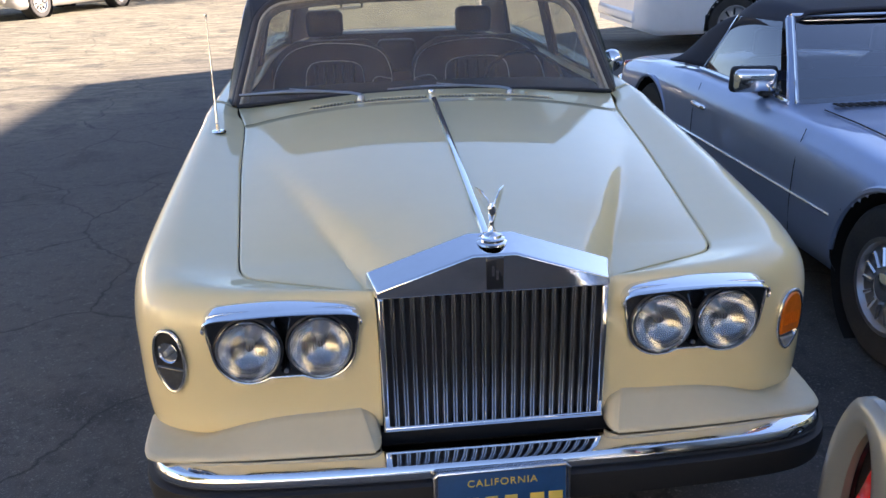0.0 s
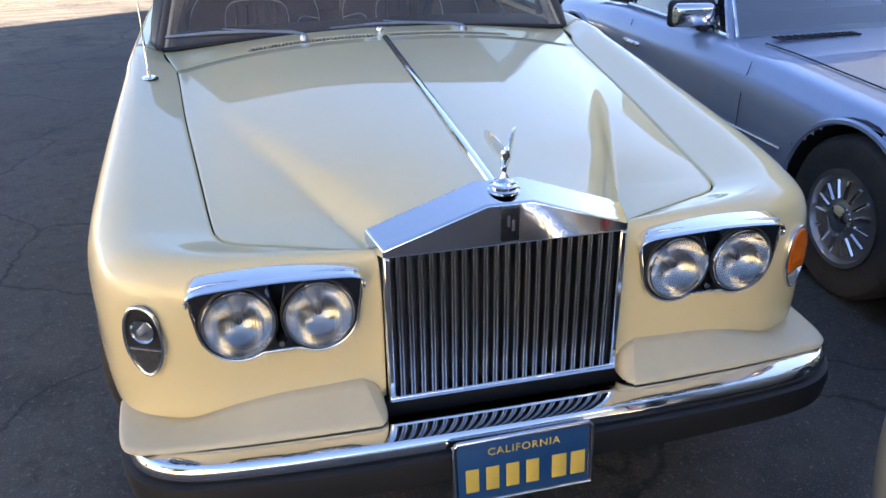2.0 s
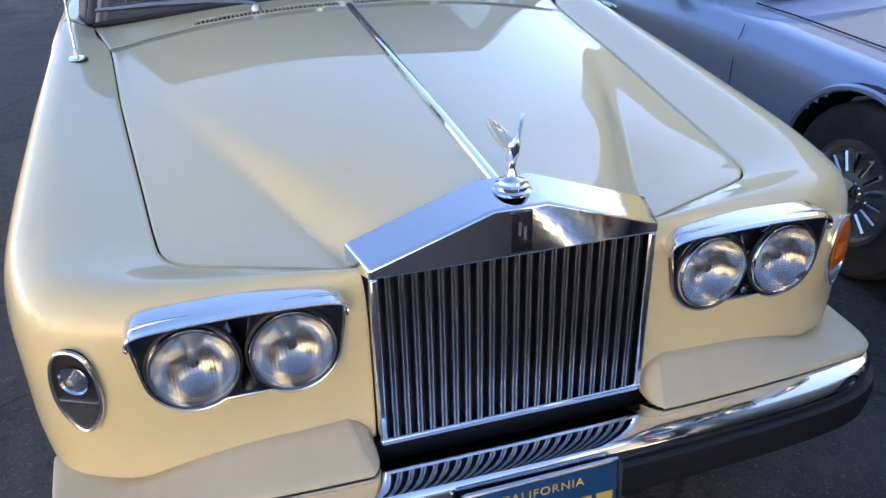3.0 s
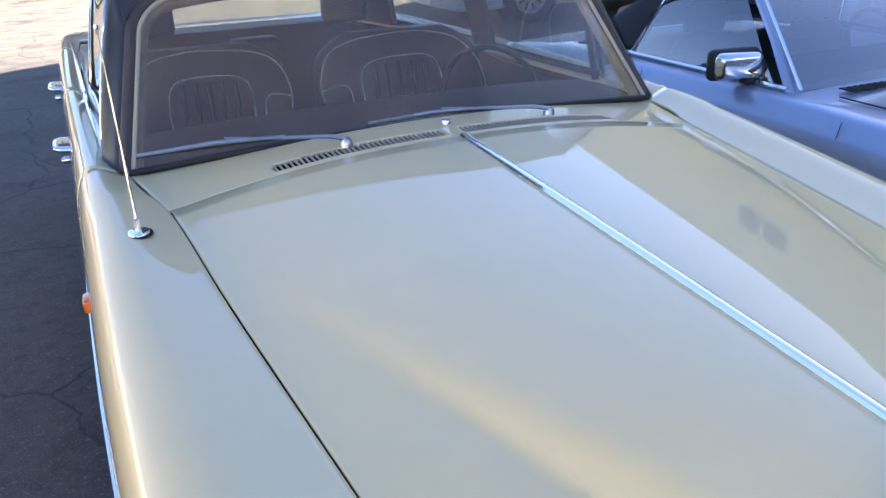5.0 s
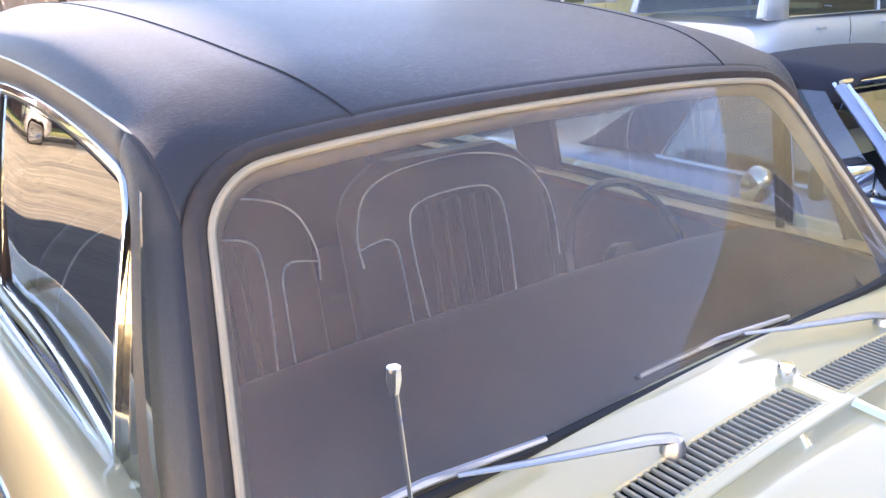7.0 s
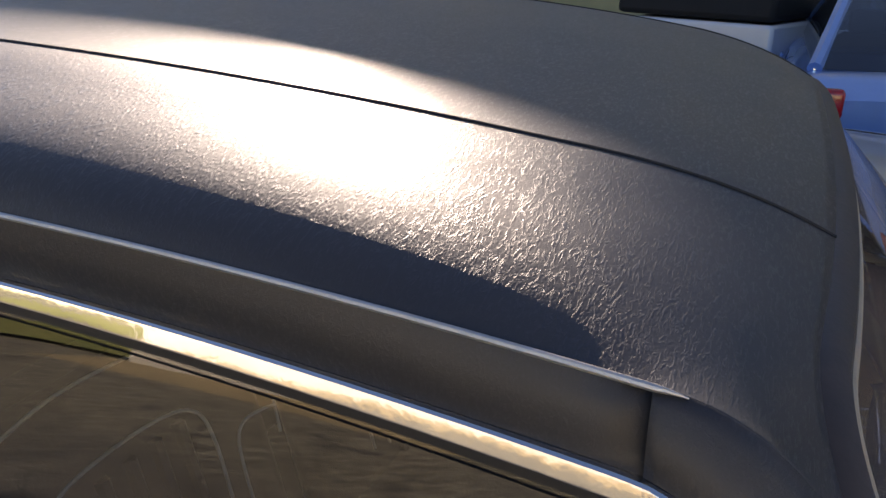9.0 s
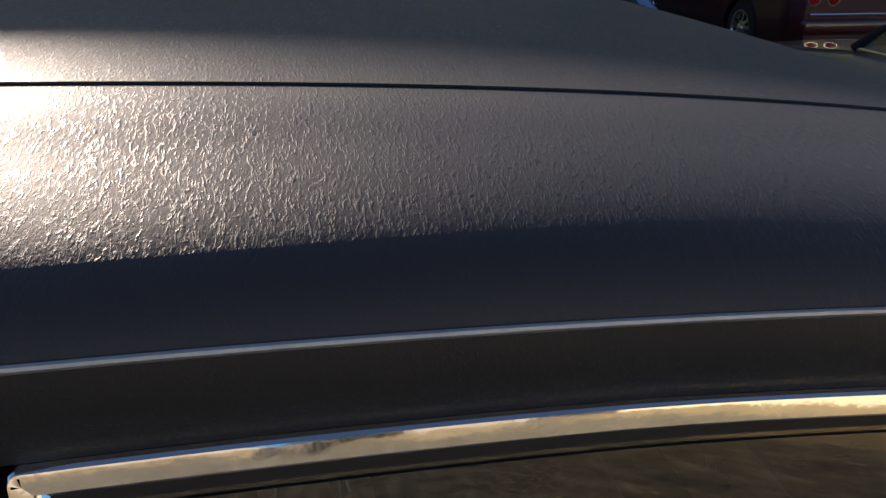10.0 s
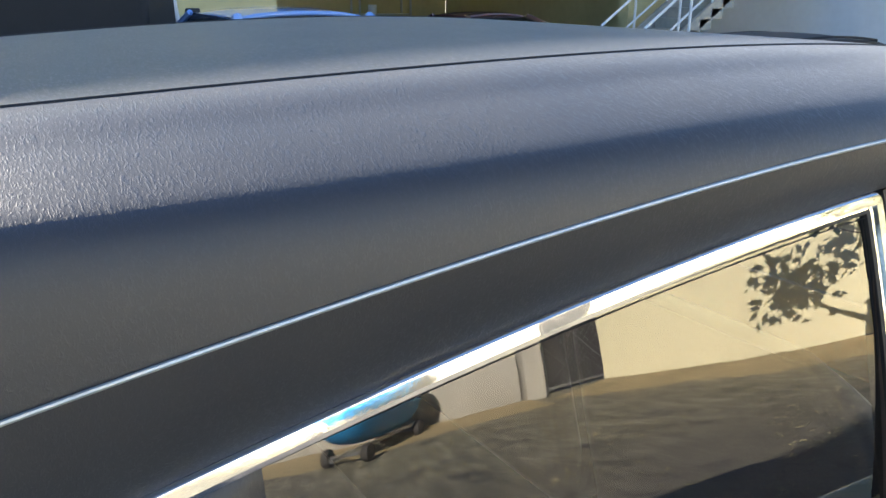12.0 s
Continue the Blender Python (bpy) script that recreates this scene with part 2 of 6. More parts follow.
def glass_material(name, tint=(0.75, 0.8, 0.78), rough=0.0, base=0.08, dust_haze=0.0):
    """Thin pane: lets light straight through, and mirrors more the flatter it is seen."""
    m = bpy.data.materials.new(name)
    m.use_nodes = True
    nt = m.node_tree
    nt.nodes.remove(nt.nodes["Principled BSDF"])
    N, L = nt.nodes.new, nt.links.new
    tr, gl, lw, mx = N("ShaderNodeBsdfTransparent"), N("ShaderNodeBsdfGlossy"), N("ShaderNodeLayerWeight"), N("ShaderNodeMixShader")
    tr.inputs[0].default_value = (*tint, 1)
    gl.inputs["Roughness"].default_value = rough
    p5, ma = N("ShaderNodeMath"), N("ShaderNodeMath")
    p5.operation, ma.operation = "POWER", "MULTIPLY_ADD"
    p5.inputs[1].default_value = 4.0
    ma.inputs[1].default_value, ma.inputs[2].default_value = 1.0 - base, base
    L(lw.outputs["Facing"], p5.inputs[0])
    L(p5.outputs[0], ma.inputs[0])
    L(ma.outputs[0], mx.inputs[0])
    L(tr.outputs[0], mx.inputs[1])
    L(gl.outputs[0], mx.inputs[2])
    last = mx
    if dust_haze:
        # a film of dust, thicker in smears; its pale colour also serves as painted haze
        df, nz, mr, m2, tc = N("ShaderNodeBsdfDiffuse"), N("ShaderNodeTexNoise"), N("ShaderNodeMapRange"), N("ShaderNodeMixShader"), N("ShaderNodeTexCoord")
        df.inputs[0].default_value = (0.50, 0.37, 0.29, 1)
        nz.inputs["Scale"].default_value, nz.inputs["Detail"].default_value = 4.5, 6
        mr.inputs["From Min"].default_value, mr.inputs["From Max"].default_value = 0.3, 0.75
        mr.inputs["To Min"].default_value, mr.inputs["To Max"].default_value = dust_haze * 0.55, dust_haze * 1.6
        L(tc.outputs["Object"], nz.inputs["Vector"])
        L(nz.outputs[0], mr.inputs["Value"])
        L(mr.outputs[0], m2.inputs[0])
        L(mx.outputs[0], m2.inputs[1])
        L(df.outputs[0], m2.inputs[2])
        last = m2
    L(last.outputs[0], nt.nodes["Material Output"].inputs[0])
    return m


GLASS = glass_material("window_glass", (0.55, 0.61, 0.57), 0.0, 0.14, 0.010)
# film made stronger here: dust, and veiling glare painted into the pane
WINDSHIELD = glass_material("windscreen_glass", (0.86, 0.87, 0.84), 0.0, 0.06, 0.16)
TINT = glass_material("dark_tinted_glass", (0.22, 0.27, 0.32))
TINT2 = glass_material("blue_grey_glass", (0.5, 0.56, 0.62), 0.0, 0.30)
LAMP_GLASS = glass_material("lamp_glass", (0.80, 0.80, 0.79), 0.02, 0.08, 0.03)
REFLECTOR = mat("lamp_reflector", (0.80, 0.79, 0.77), rough=0.20, metal=1.0, vary=0.06, vary_scale=40, bump=0.08, bump_scale=60)

# ---- the cream saloon ----
# rows: outer line x, y; top line x, y, z; lower edge z (left half, front to rear)
SKIN = [
    (-0.274, -0.062, -0.297, -0.022, 0.850, 0.506), (-0.433, -0.064, -0.415, 0.022, 0.853, 0.506), (-0.598, -0.058, -0.538, 0.068, 0.855, 0.502),
    (-0.726, -0.030, -0.582, 0.092, 0.856, 0.486), (-0.838, 0.046, -0.606, 0.130, 0.857, 0.470), (-0.898, 0.200, -0.619, 0.195, 0.860, 0.460),
    (-0.922, 0.412, -0.642, 0.412, 0.880, 0.44), (-0.932, 0.885, -0.690, 0.885, 0.924, 0.36), (-0.930, 1.354, -0.729, 1.354, 0.966, 0.28),
    (-0.926, 1.64, -0.785, 1.64, 0.980, 0.26), (-0.920, 2.70, -0.832, 2.70, 0.985, 0.26), (-0.915, 3.75, -0.81, 3.75, 0.980, 0.28),
    (-0.905, 4.30, -0.78, 4.30, 0.965, 0.34), (-0.88, 4.75, -0.70, 4.70, 0.93, 0.40), (-0.80, 4.98, -0.60, 4.85, 0.91, 0.42),
    (-0.60, 5.06, -0.40, 4.93, 0.90, 0.42), (0.0, 5.09, 0.0, 4.97, 0.90, 0.42),
]
SECTION = [(0.05, 0.0), (0.02, 0.08), (0.0, 0.25), (0.0, 0.45), (0.0, 0.62), (0.006, 0.73), (0.025, 0.82), (0.06, 0.895), (0.115, 0.955), (0.20, 1.002), (0.30, 1.028), (0.42, 1.040), (0.56, 1.036), (0.75, 1.020), (0.90, 1.007), (1.0, 1.0)]
SKIN_D = spline(SKIN, 16 * 24 + 1)
SECT_D = spline(SECTION, 40)
WHEELS = (0.78, 3.82)


LAMP_X, LAMP_Z = (-0.596, -0.426), 0.697
# the nose's own frame: lamps, bumper and plate are drawn in it and carried by it
NOSE = pose(0, -0.05, 0.049) @ Matrix.Diagonal((0.964, 1, 1, 1))
HOLE_X, HOLE_Z = (-0.575, -0.411), 0.746


def skin(r0, r1, arches=(), sect=(0.0, 1.0), lamps=False):
    """The outer skin of the left half from one row to another."""
    rows = SKIN_D[int(round(r0 * 24)):int(round(r1 * 24)) + 1]
    sec = SECT_D[int(sect[0] * 39):int(sect[1] * 39) + 1]
    P = []
    for n_, (px, py, hx, hy, hz, zb) in enumerate(rows):
        if n_ == 0 and r0 > 1:
            py, hy = py + 0.005, hy + 0.005
        P.append([(px + (hx - px) * a, py + (hy - py) * a, zb + (hz - zb) * b) for a, b in sec])
    V, F = grid(P)
    keep = []
    for q in F:
        y = sum(V[i][1] for i in q) / 4
        z = sum(V[i][2] for i in q) / 4
        if not any((y - wy) ** 2 + (z - 0.33) ** 2 < 0.375 ** 2 for wy in arches):
            if not (lamps and y < 0.1 and any((V[i][0] - lx) ** 2 + (V[i][2] - HOLE_Z) ** 2 < 0.0735 ** 2 for i in q for lx in HOLE_X)):
                keep.append(q)
    return V, keep


saloon = thing("saloon_car", pose(0, 0, 0), "cream classic luxury saloon with black vinyl roof on shaded asphalt", "car")


def both(name, vf, material, parent, label="", **kw):
    a = part(name, vf, material, parent, label, **kw)
    b = part(name, mirror_x(vf), material, parent, label, **kw)
    return a, b


both("front_wing", skin(0, 9.0, (WHEELS[0],), lamps=True), CREAM, saloon, "cream gloss front wing", solid=0.012)
both("front_door", skin(9.0, 10.0), CREAM, saloon, solid=0.012)
both("rear_door", skin(10.0, 11.0), CREAM, saloon, solid=0.012)
both("rear_wing", skin(11.0, 16, (WHEELS[1],)), CREAM, saloon, solid=0.012)
for wy in WHEELS:
    lip = [(-0.905, wy + 0.375 * math.cos(a), 0.33 + 0.375 * math.sin(a)) for a in np.linspace(0.02, math.pi - 0.02, 28)]
    both("arch_lip", tube(lip, 0.012, 6), CREAM, saloon)
    both("arch_liner", xform(lathe([(0.40, 0), (0.40, 0.30)], 40), pose(-0.90, wy, 0.33, 0, 90, 0)), DARK, saloon)

def smooth01(k):
    k = min(1.0, max(0.0, k))
    return k * k * (3 - 2 * k)


# bonnet: a domed middle that rolls down over two creases to flat flanks
def bonnet_top(x, y):
    k = max(0.0, min(1.0, (y + 0.04) / 1.395))
    row = np.interp(y, SKIN_D[:8 * 24 + 1, 3], np.arange(8 * 24 + 1))
    i = min(8 * 24 - 1, int(row))
    r = SKIN_D[i] + (SKIN_D[i + 1] - SKIN_D[i]) * (row - i)
    xe, ze = -r[2], r[4]
    zc = 0.943 + 0.092 * k ** 0.9
    xk = min(0.297 + 0.368 * max(0.0, y), xe - 0.004 - 0.03 * k)
    zk = ze + 0.026 * smooth01(y / 0.35) * (1 - 0.75 * smooth01((y - 0.5) / 0.7)) * min(1.0, (xe - xk) / 0.06)
    roll, wr = 0.034 * (1 - smooth01((y - 0.05) / 1.0)), 0.085 - 0.030 * smooth01(y / 0.7)
    ax = abs(x)
    if ax <= xk:
        a = ax / xk
        return zc - (zc - zk - roll) * a ** (1.7 + 0.7 * k) - roll * max(0.0, (ax - xk + wr) / wr) ** 2
    u = (ax - xk) / max(xe - xk, 1e-3)
    return zk + (ze - zk) * u + 0.010 * u * (1 - u) * min(1.0, (xe - xk) / 0.2)


def bonnet():
    P = []
    rows = SKIN_D[:8 * 24 + 1:3]
    for px, py, hx, hy, hz, zb in rows:
        xe = -hx - 0.0035
        row = []
        for u in np.linspace(-1, 1, 161):
            y = hy + 0.003
            row.append((u * xe, y, bonnet_top(u * xe, y) + 0.001))
        P.append(row)
    P = np.array(P)
    V, F = grid(P)
    return V, [q for q in F if not all(abs(V[i][0]) < 0.286 and V[i][1] < 0.002 for i in q)]


part("bonnet", bonnet(), CREAM, saloon, "cream bonnet with soft creases", solid=0.02)
part("bonnet_gutter", grid([[(x, y, 0.825 + 0.11 * max(0, y) / 1.36) for x in (-0.30 - 0.36 * min(1, max(0, y) * 4), 0, 0.30 + 0.36 * min(1, max(0, y) * 4))] for y in np.linspace(0.0, 1.42, 12)]), DARK, saloon)
strip = [(0, y, bonnet_top(0, y) + 0.004) for y in np.linspace(-0.006, 1.352, 24)]
part("bonnet_strip", tube(strip, 0.0105, 8, flat=0.75), CHROME, saloon, "chrome strip along the bonnet ridge")

# scuttle with its air slots
def scuttle_z(x, y):
    return bonnet_top(x, 1.3545) + 0.02 * max(0.0, y - 1.36)


P = []
for k in np.linspace(0, 1, 37):
    row = []
    for u in np.linspace(-1, 1, 181):
        y = 1.359 + (0.205 + 0.072 * abs(u) ** 5) * k
        xe = np.interp(y, (1.354, 1.64), (0.729, 0.785))
        ze = np.interp(y, (1.354, 1.64), (0.966, 0.980))
        z = scuttle_z(u * 0.7285, y)
        row.append((u * xe, y, z + (ze - scuttle_z(0.7285, y)) * abs(u) ** 6))
    P.append(row)
V, F = grid(P)
F = [q for q in F if not all(0.022 < abs(V[i][0]) < 0.478 and 1.382 < V[i][1] < 1.440 for i in q)]
part("scuttle_panel", (V, F), CREAM, saloon, "cream panel below the windscreen", solid=0.008)
for sgn in (-1, 1):
    vent = part("scuttle_vent", grid([[(sgn * x, y, scuttle_z(x, y) - 0.024) for x in np.linspace(0.012, 0.490, 12)] for y in (1.372, 1.450)]), DARK, saloon, "dark slotted air intake below the windscreen", solid=0.003)
    rim = [(sgn * 0.020, 1.379), (sgn * 0.482, 1.379), (sgn * 0.482, 1.443), (sgn * 0.020, 1.443), (sgn * 0.020, 1.379)]
    dense = [(rim[i][0] + (rim[i + 1][0] - rim[i][0]) * t, rim[i][1] + (rim[i + 1][1] - rim[i][1]) * t) for i in range(4) for t in np.linspace(0, 0.95, 8)]
    part("vent_rim", tube([(x, y, scuttle_z(x, y) - 0.0006) for x, y in dense + dense[:1]], 0.0022, 6, caps=False), CREAM, vent)
    bar = mesh("slat", box((0, 0, 0), (0.0046, 0.064, 0.007), 0.001, 1), TRIM_CREAM)
    for k in range(34):
        x = sgn * (0.033 + 0.0132 * k)
        o = new("slat", bar)
        o.parent = vent
        o.matrix_basis = pose(x, 1.411, scuttle_z(x, 1.41) - 0.0030, 0, 0, 0)

# radiator shell, vanes, badge plate
def gable():
    """The temple-shaped top of the radiator: wider and higher at its rear edge, open to the vanes below."""
    front = [(-0.272, 0.880), (-0.050, 0.955), (0.050, 0.955), (0.272, 0.880)]
    back = [(-0.296, 0.892), (-0.052, 0.977), (0.052, 0.977), (0.296, 0.892)]
    V = [(x, -0.091, z) for x, z in front] + [(0.272, -0.091, 0.860), (-0.272, -0.091, 0.860)]
    V += [(x, 0.003, z) for x, z in back] + [(0.296, 0.003, 0.846), (-0.296, 0.003, 0.846)]
    n = 6
    return V, [tuple(range(n)), tuple(reversed(range(n, 2 * n)))] + [(i, i + n, (i + 1) % n + n, (i + 1) % n) for i in range(n)]


grille = part("radiator_shell", gable(), CHROME, saloon, "polished steel temple-shaped radiator shell", smooth=25, bevel=0.0045)
for sgn in (-1, 1):
    part("shell_side", prism([(sgn * 0.272, 0.8598), (sgn * 0.257, 0.8598), (sgn * 0.257, 0.510), (sgn * 0.272, 0.510)], -0.089, 0.06), CHROME, grille, smooth=30, bevel=0.004)
part("shell_sill", prism([(-0.272, 0.503), (-0.272, 0.518), (0.272, 0.518), (0.272, 0.503)], -0.092, 0.01), CHROME, grille, smooth=30, bevel=0.004)
part("radiator_core", box((0, -0.040, 0.692), (0.514, 0.01, 0.36)), CORE, grille, "dusty dark radiator core")
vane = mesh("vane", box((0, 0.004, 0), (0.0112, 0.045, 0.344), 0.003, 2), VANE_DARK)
# two paler tubes per vane, built in as its highlights
vane_edge_glint = mesh("vane_edge_glint", join(tube([(-0.0036, -0.0185, -0.171), (-0.0036, -0.0185, 0.171)], 0.0017, 6), tube([(0.0036, -0.0185, -0.171), (0.0036, -0.0185, 0.171)], 0.0017, 6)), DARK_STEEL)
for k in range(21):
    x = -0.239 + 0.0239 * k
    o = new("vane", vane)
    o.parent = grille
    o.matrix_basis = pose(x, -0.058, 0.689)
    o2 = new("vane_edge_glint", vane_edge_glint)
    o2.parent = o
part("badge_plate", box((0, -0.093, 0.909), (0.040, 0.006, 0.078), 0.002), LACQUER_BLACK, grille, "small dark badge plate")
part("badge_mark", join(box((-0.005, -0.0965, 0.917), (0.006, 0.002, 0.026)), box((0.005, -0.0965, 0.907), (0.006, 0.002, 0.026))), DARK_STEEL, grille)

# bonnet ornament: a small winged figure on a stepped plinth
def ornament():
    base = lathe([(0.0, 0.0), (0.034, 0.0), (0.035, 0.005), (0.030, 0.008), (0.030, 0.014), (0.024, 0.017), (0.022, 0.022), (0.012, 0.026), (0.009, 0.030), (0.0, 0.030)], 28)
    body = tube([(0, 0, 0.028), (0, 0.002, 0.042), (0, 0.001, 0.058), (0, -0.004, 0.074), (0, -0.011, 0.088), (0, -0.016, 0.094)], [0.0100, 0.0062, 0.0085, 0.0120, 0.0105, 0.0055], 14)
    head = xform(lathe([(0.0, -0.008), (0.005, -0.006), (0.0072, 0.0), (0.005, 0.006), (0.0, 0.008)], 12), pose(0, -0.018, 0.096))
    wings = []
    for s in (-1, 1):
        # a feathered blade: narrow at the shoulder, broad and round at the tip
        P = []
        for k in np.linspace(0, 1, 12):
            w = 0.008 + 0.022 * math.sin(math.pi * min(1.0, 0.08 + 0.80 * k)) * (1.0 if k < 0.9 else 0.75)
            cx, cy, cz = s * (0.006 + 0.020 * k), -0.002 + 0.026 * k, 0.072 + 0.052 * k
            ring = []
            for a in np.linspace(0, 2 * math.pi, 14, endpoint=False):
                rip = 1 + 0.10 * math.sin(5 * a)
                ring.append((cx + s * (0.0045 * math.sin(a) + 0.45 * w * math.cos(a)), cy + w * 0.8 * math.cos(a) * rip, cz + 0.15 * w * math.cos(a) + 0.002 * math.sin(a)))
            P.append(ring)
        V, F = grid(P, close_v=True)
        F += [tuple(range(14)), tuple(range(len(V) - 14, len(V)))]
        wings.append((V, F))
    return join(base, body, head, *wings)


orn = tagged(part("bonnet_ornament", ornament(), CHROME), "small polished chrome winged statuette on the radiator cap", "statuette")
orn.matrix_basis = pose(0, -0.044, 0.966)

# headlamp pairs
def polar_plate(c, r, outline, y0, y1, lo, hi):
    """Part of a plate between a round hole and an outline, kept between two x limits."""
    rows = []
    n = len(outline)
    for a in np.linspace(0, 2 * math.pi, 240, endpoint=False):
        dx, dz = math.cos(a), math.sin(a)
        best = 1.0
        for i in range(n):
            (ax, az), (bx, bz) = outline[i], outline[(i + 1) % n]
            ex, ez = bx - ax, bz - az
            det = dx * -ez + dz * ex
            if abs(det) < 1e-9:
                continue
            t = ((ax - c[0]) * -ez + (az - c[1]) * ex) / det
            u = (dx * (az - c[1]) - dz * (ax - c[0])) / det
            if t > 0 and -1e-6 <= u <= 1 + 1e-6:
                best = min(best, t)
        for lim in (lo, hi):
            if abs(dx) > 1e-6 and (lim - c[0]) / dx > 0:
                best = min(best, (lim - c[0]) / dx)
        best = max(best, r + 0.001)
        rows.append([(c[0] + dx * r, y1, c[1] + dz * r), (c[0] + dx * r, y0, c[1] + dz * r), (c[0] + dx * best, y0, c[1] + dz * best), (c[0] + dx * best, y1, c[1] + dz * best)])
    return grid(rows, close_u=True)


def headlamps(sgn):
    unit = thing("headlamp_pair", NOSE, "", "")
    unit.parent = saloon
    cx = LAMP_X
    # outline of the dark panel: two round ends under a flat brow
    pts = [(c + 0.087 * math.cos(a), LAMP_Z + 0.087 * math.sin(a)) for c, a0, a1 in ((cx[0], math.pi * 1.04, math.pi * 1.67), (cx[1], math.pi * 1.33, math.pi * 1.96)) for a in np.linspace(a0, a1, 14)]
    pts = pts + [(-0.331, 0.735), (-0.328, 0.772), (-0.338, 0.788), (-0.37, 0.794), (-0.65, 0.794), (-0.682, 0.788), (-0.693, 0.772), (-0.690, 0.735)]
    flip = (lambda vf: vf) if sgn < 0 else mirror_x
    part("lamp_panel", flip(join(polar_plate((cx[0], LAMP_Z), 0.078, pts, -0.024, 0.0, -1, -0.511), polar_plate((cx[1], LAMP_Z), 0.078, pts, -0.024, 0.0, -0.511, 0))), SMOKE_PANEL, unit, "dark bright-metal panel behind the lamps", smooth=25)
    edge = [(x, -0.025, z) for x, z in pts]
    part("lamp_panel_rim", flip(tube(edge + edge[:1], 0.0030, 8, caps=False)), OLD_CHROME, unit)
    # brow: a straight visor with rounded ends
    top = spline([(-0.697, 0.748, 0.750), (-0.699, 0.762, 0.772), (-0.684, 0.777, 0.793), (-0.64, 0.784, 0.802), (-0.51, 0.788, 0.806), (-0.38, 0.784, 0.802), (-0.337, 0.777, 0.793), (-0.322, 0.762, 0.772), (-0.324, 0.748, 0.750)], 56)
    P = []
    for x, zi, zo in top:
        h = max(0.0, min(1.0, (zo - zi - 0.002) / 0.018)) ** 0.7
        P.append([(x, -0.026, zi - 0.008 * h), (x, -0.026 - 0.018 * h, zi - 0.001), (x, -0.026 - 0.020 * h, zi + 0.003 * h), (x, -0.026 - 0.017 * h, zi + 0.008 * h), (x, -0.026 - 0.006 * h, zo - 0.010 * h), (x, 0.004, zo - 0.001 * h), (x, 0.03, zo - 0.004)])
    part("lamp_brow", flip(grid(P)), CHROME, unit, "chrome brow over the lamps", solid=0.003)
    for c in cx:
        s = c if sgn < 0 else -c
        m = pose(s, -0.026, 0.697, 90, 0, 0)
        lamp = part("headlamp", xform(lathe([(0.0795, -0.01), (0.0795, 0.006), (0.0765, 0.011), (0.0725, 0.010), (0.0715, 0.0)], 40), m), CHROME, unit, "round sealed headlamp")
        part("bowl", xform(lathe([(0.0715, 0.003), (0.063, -0.016), (0.05, -0.030), (0.034, -0.040), (0.017, -0.045), (0.0, -0.047)], 32), m), REFLECTOR, lamp)
        part("bulb_shield", xform(lathe([(0.0, -0.01), (0.009, -0.012), (0.011, -0.03), (0.008, -0.05)], 14), m), STEEL, lamp)
        # flutes moulded on the glass
        flutes = []
        for k in range(15):
            x = -0.049 + 0.007 * k
            h = math.sqrt(max(0.0, 0.058 ** 2 - x * x))
            flutes.append(tube([(x, z, 0.028 - (x * x + z * z) * 4.6) for z in np.linspace(-h, h * 0.45, 7)], 0.0010, 5))
        part("lens", xform(lathe([(0.0717, 0.004), (0.06, 0.0135), (0.04, 0.021), (0.02, 0.025), (0.0, 0.026)], 36), m), LAMP_GLASS, lamp, "fluted glass lens")
        for fl_ in flutes:
            part("flute", xform(fl_, m), LAMP_GLASS, lamp)
        part("lamp_gasket", xform(lathe([(0.083, -0.004), (0.083, 0.001), (0.079, 0.003)], 40), m), RUBBER, lamp)
    scr = pose(-0.511 * -sgn if sgn > 0 else -0.511, -0.028, 0.640, 90, 0, 0)
    part("screw", xform(lathe([(0.0, 0.006), (0.006, 0.005), (0.008, 0.0)], 12), scr), CHROME, unit)
    return unit


headlamps(-1)
headlamps(1)


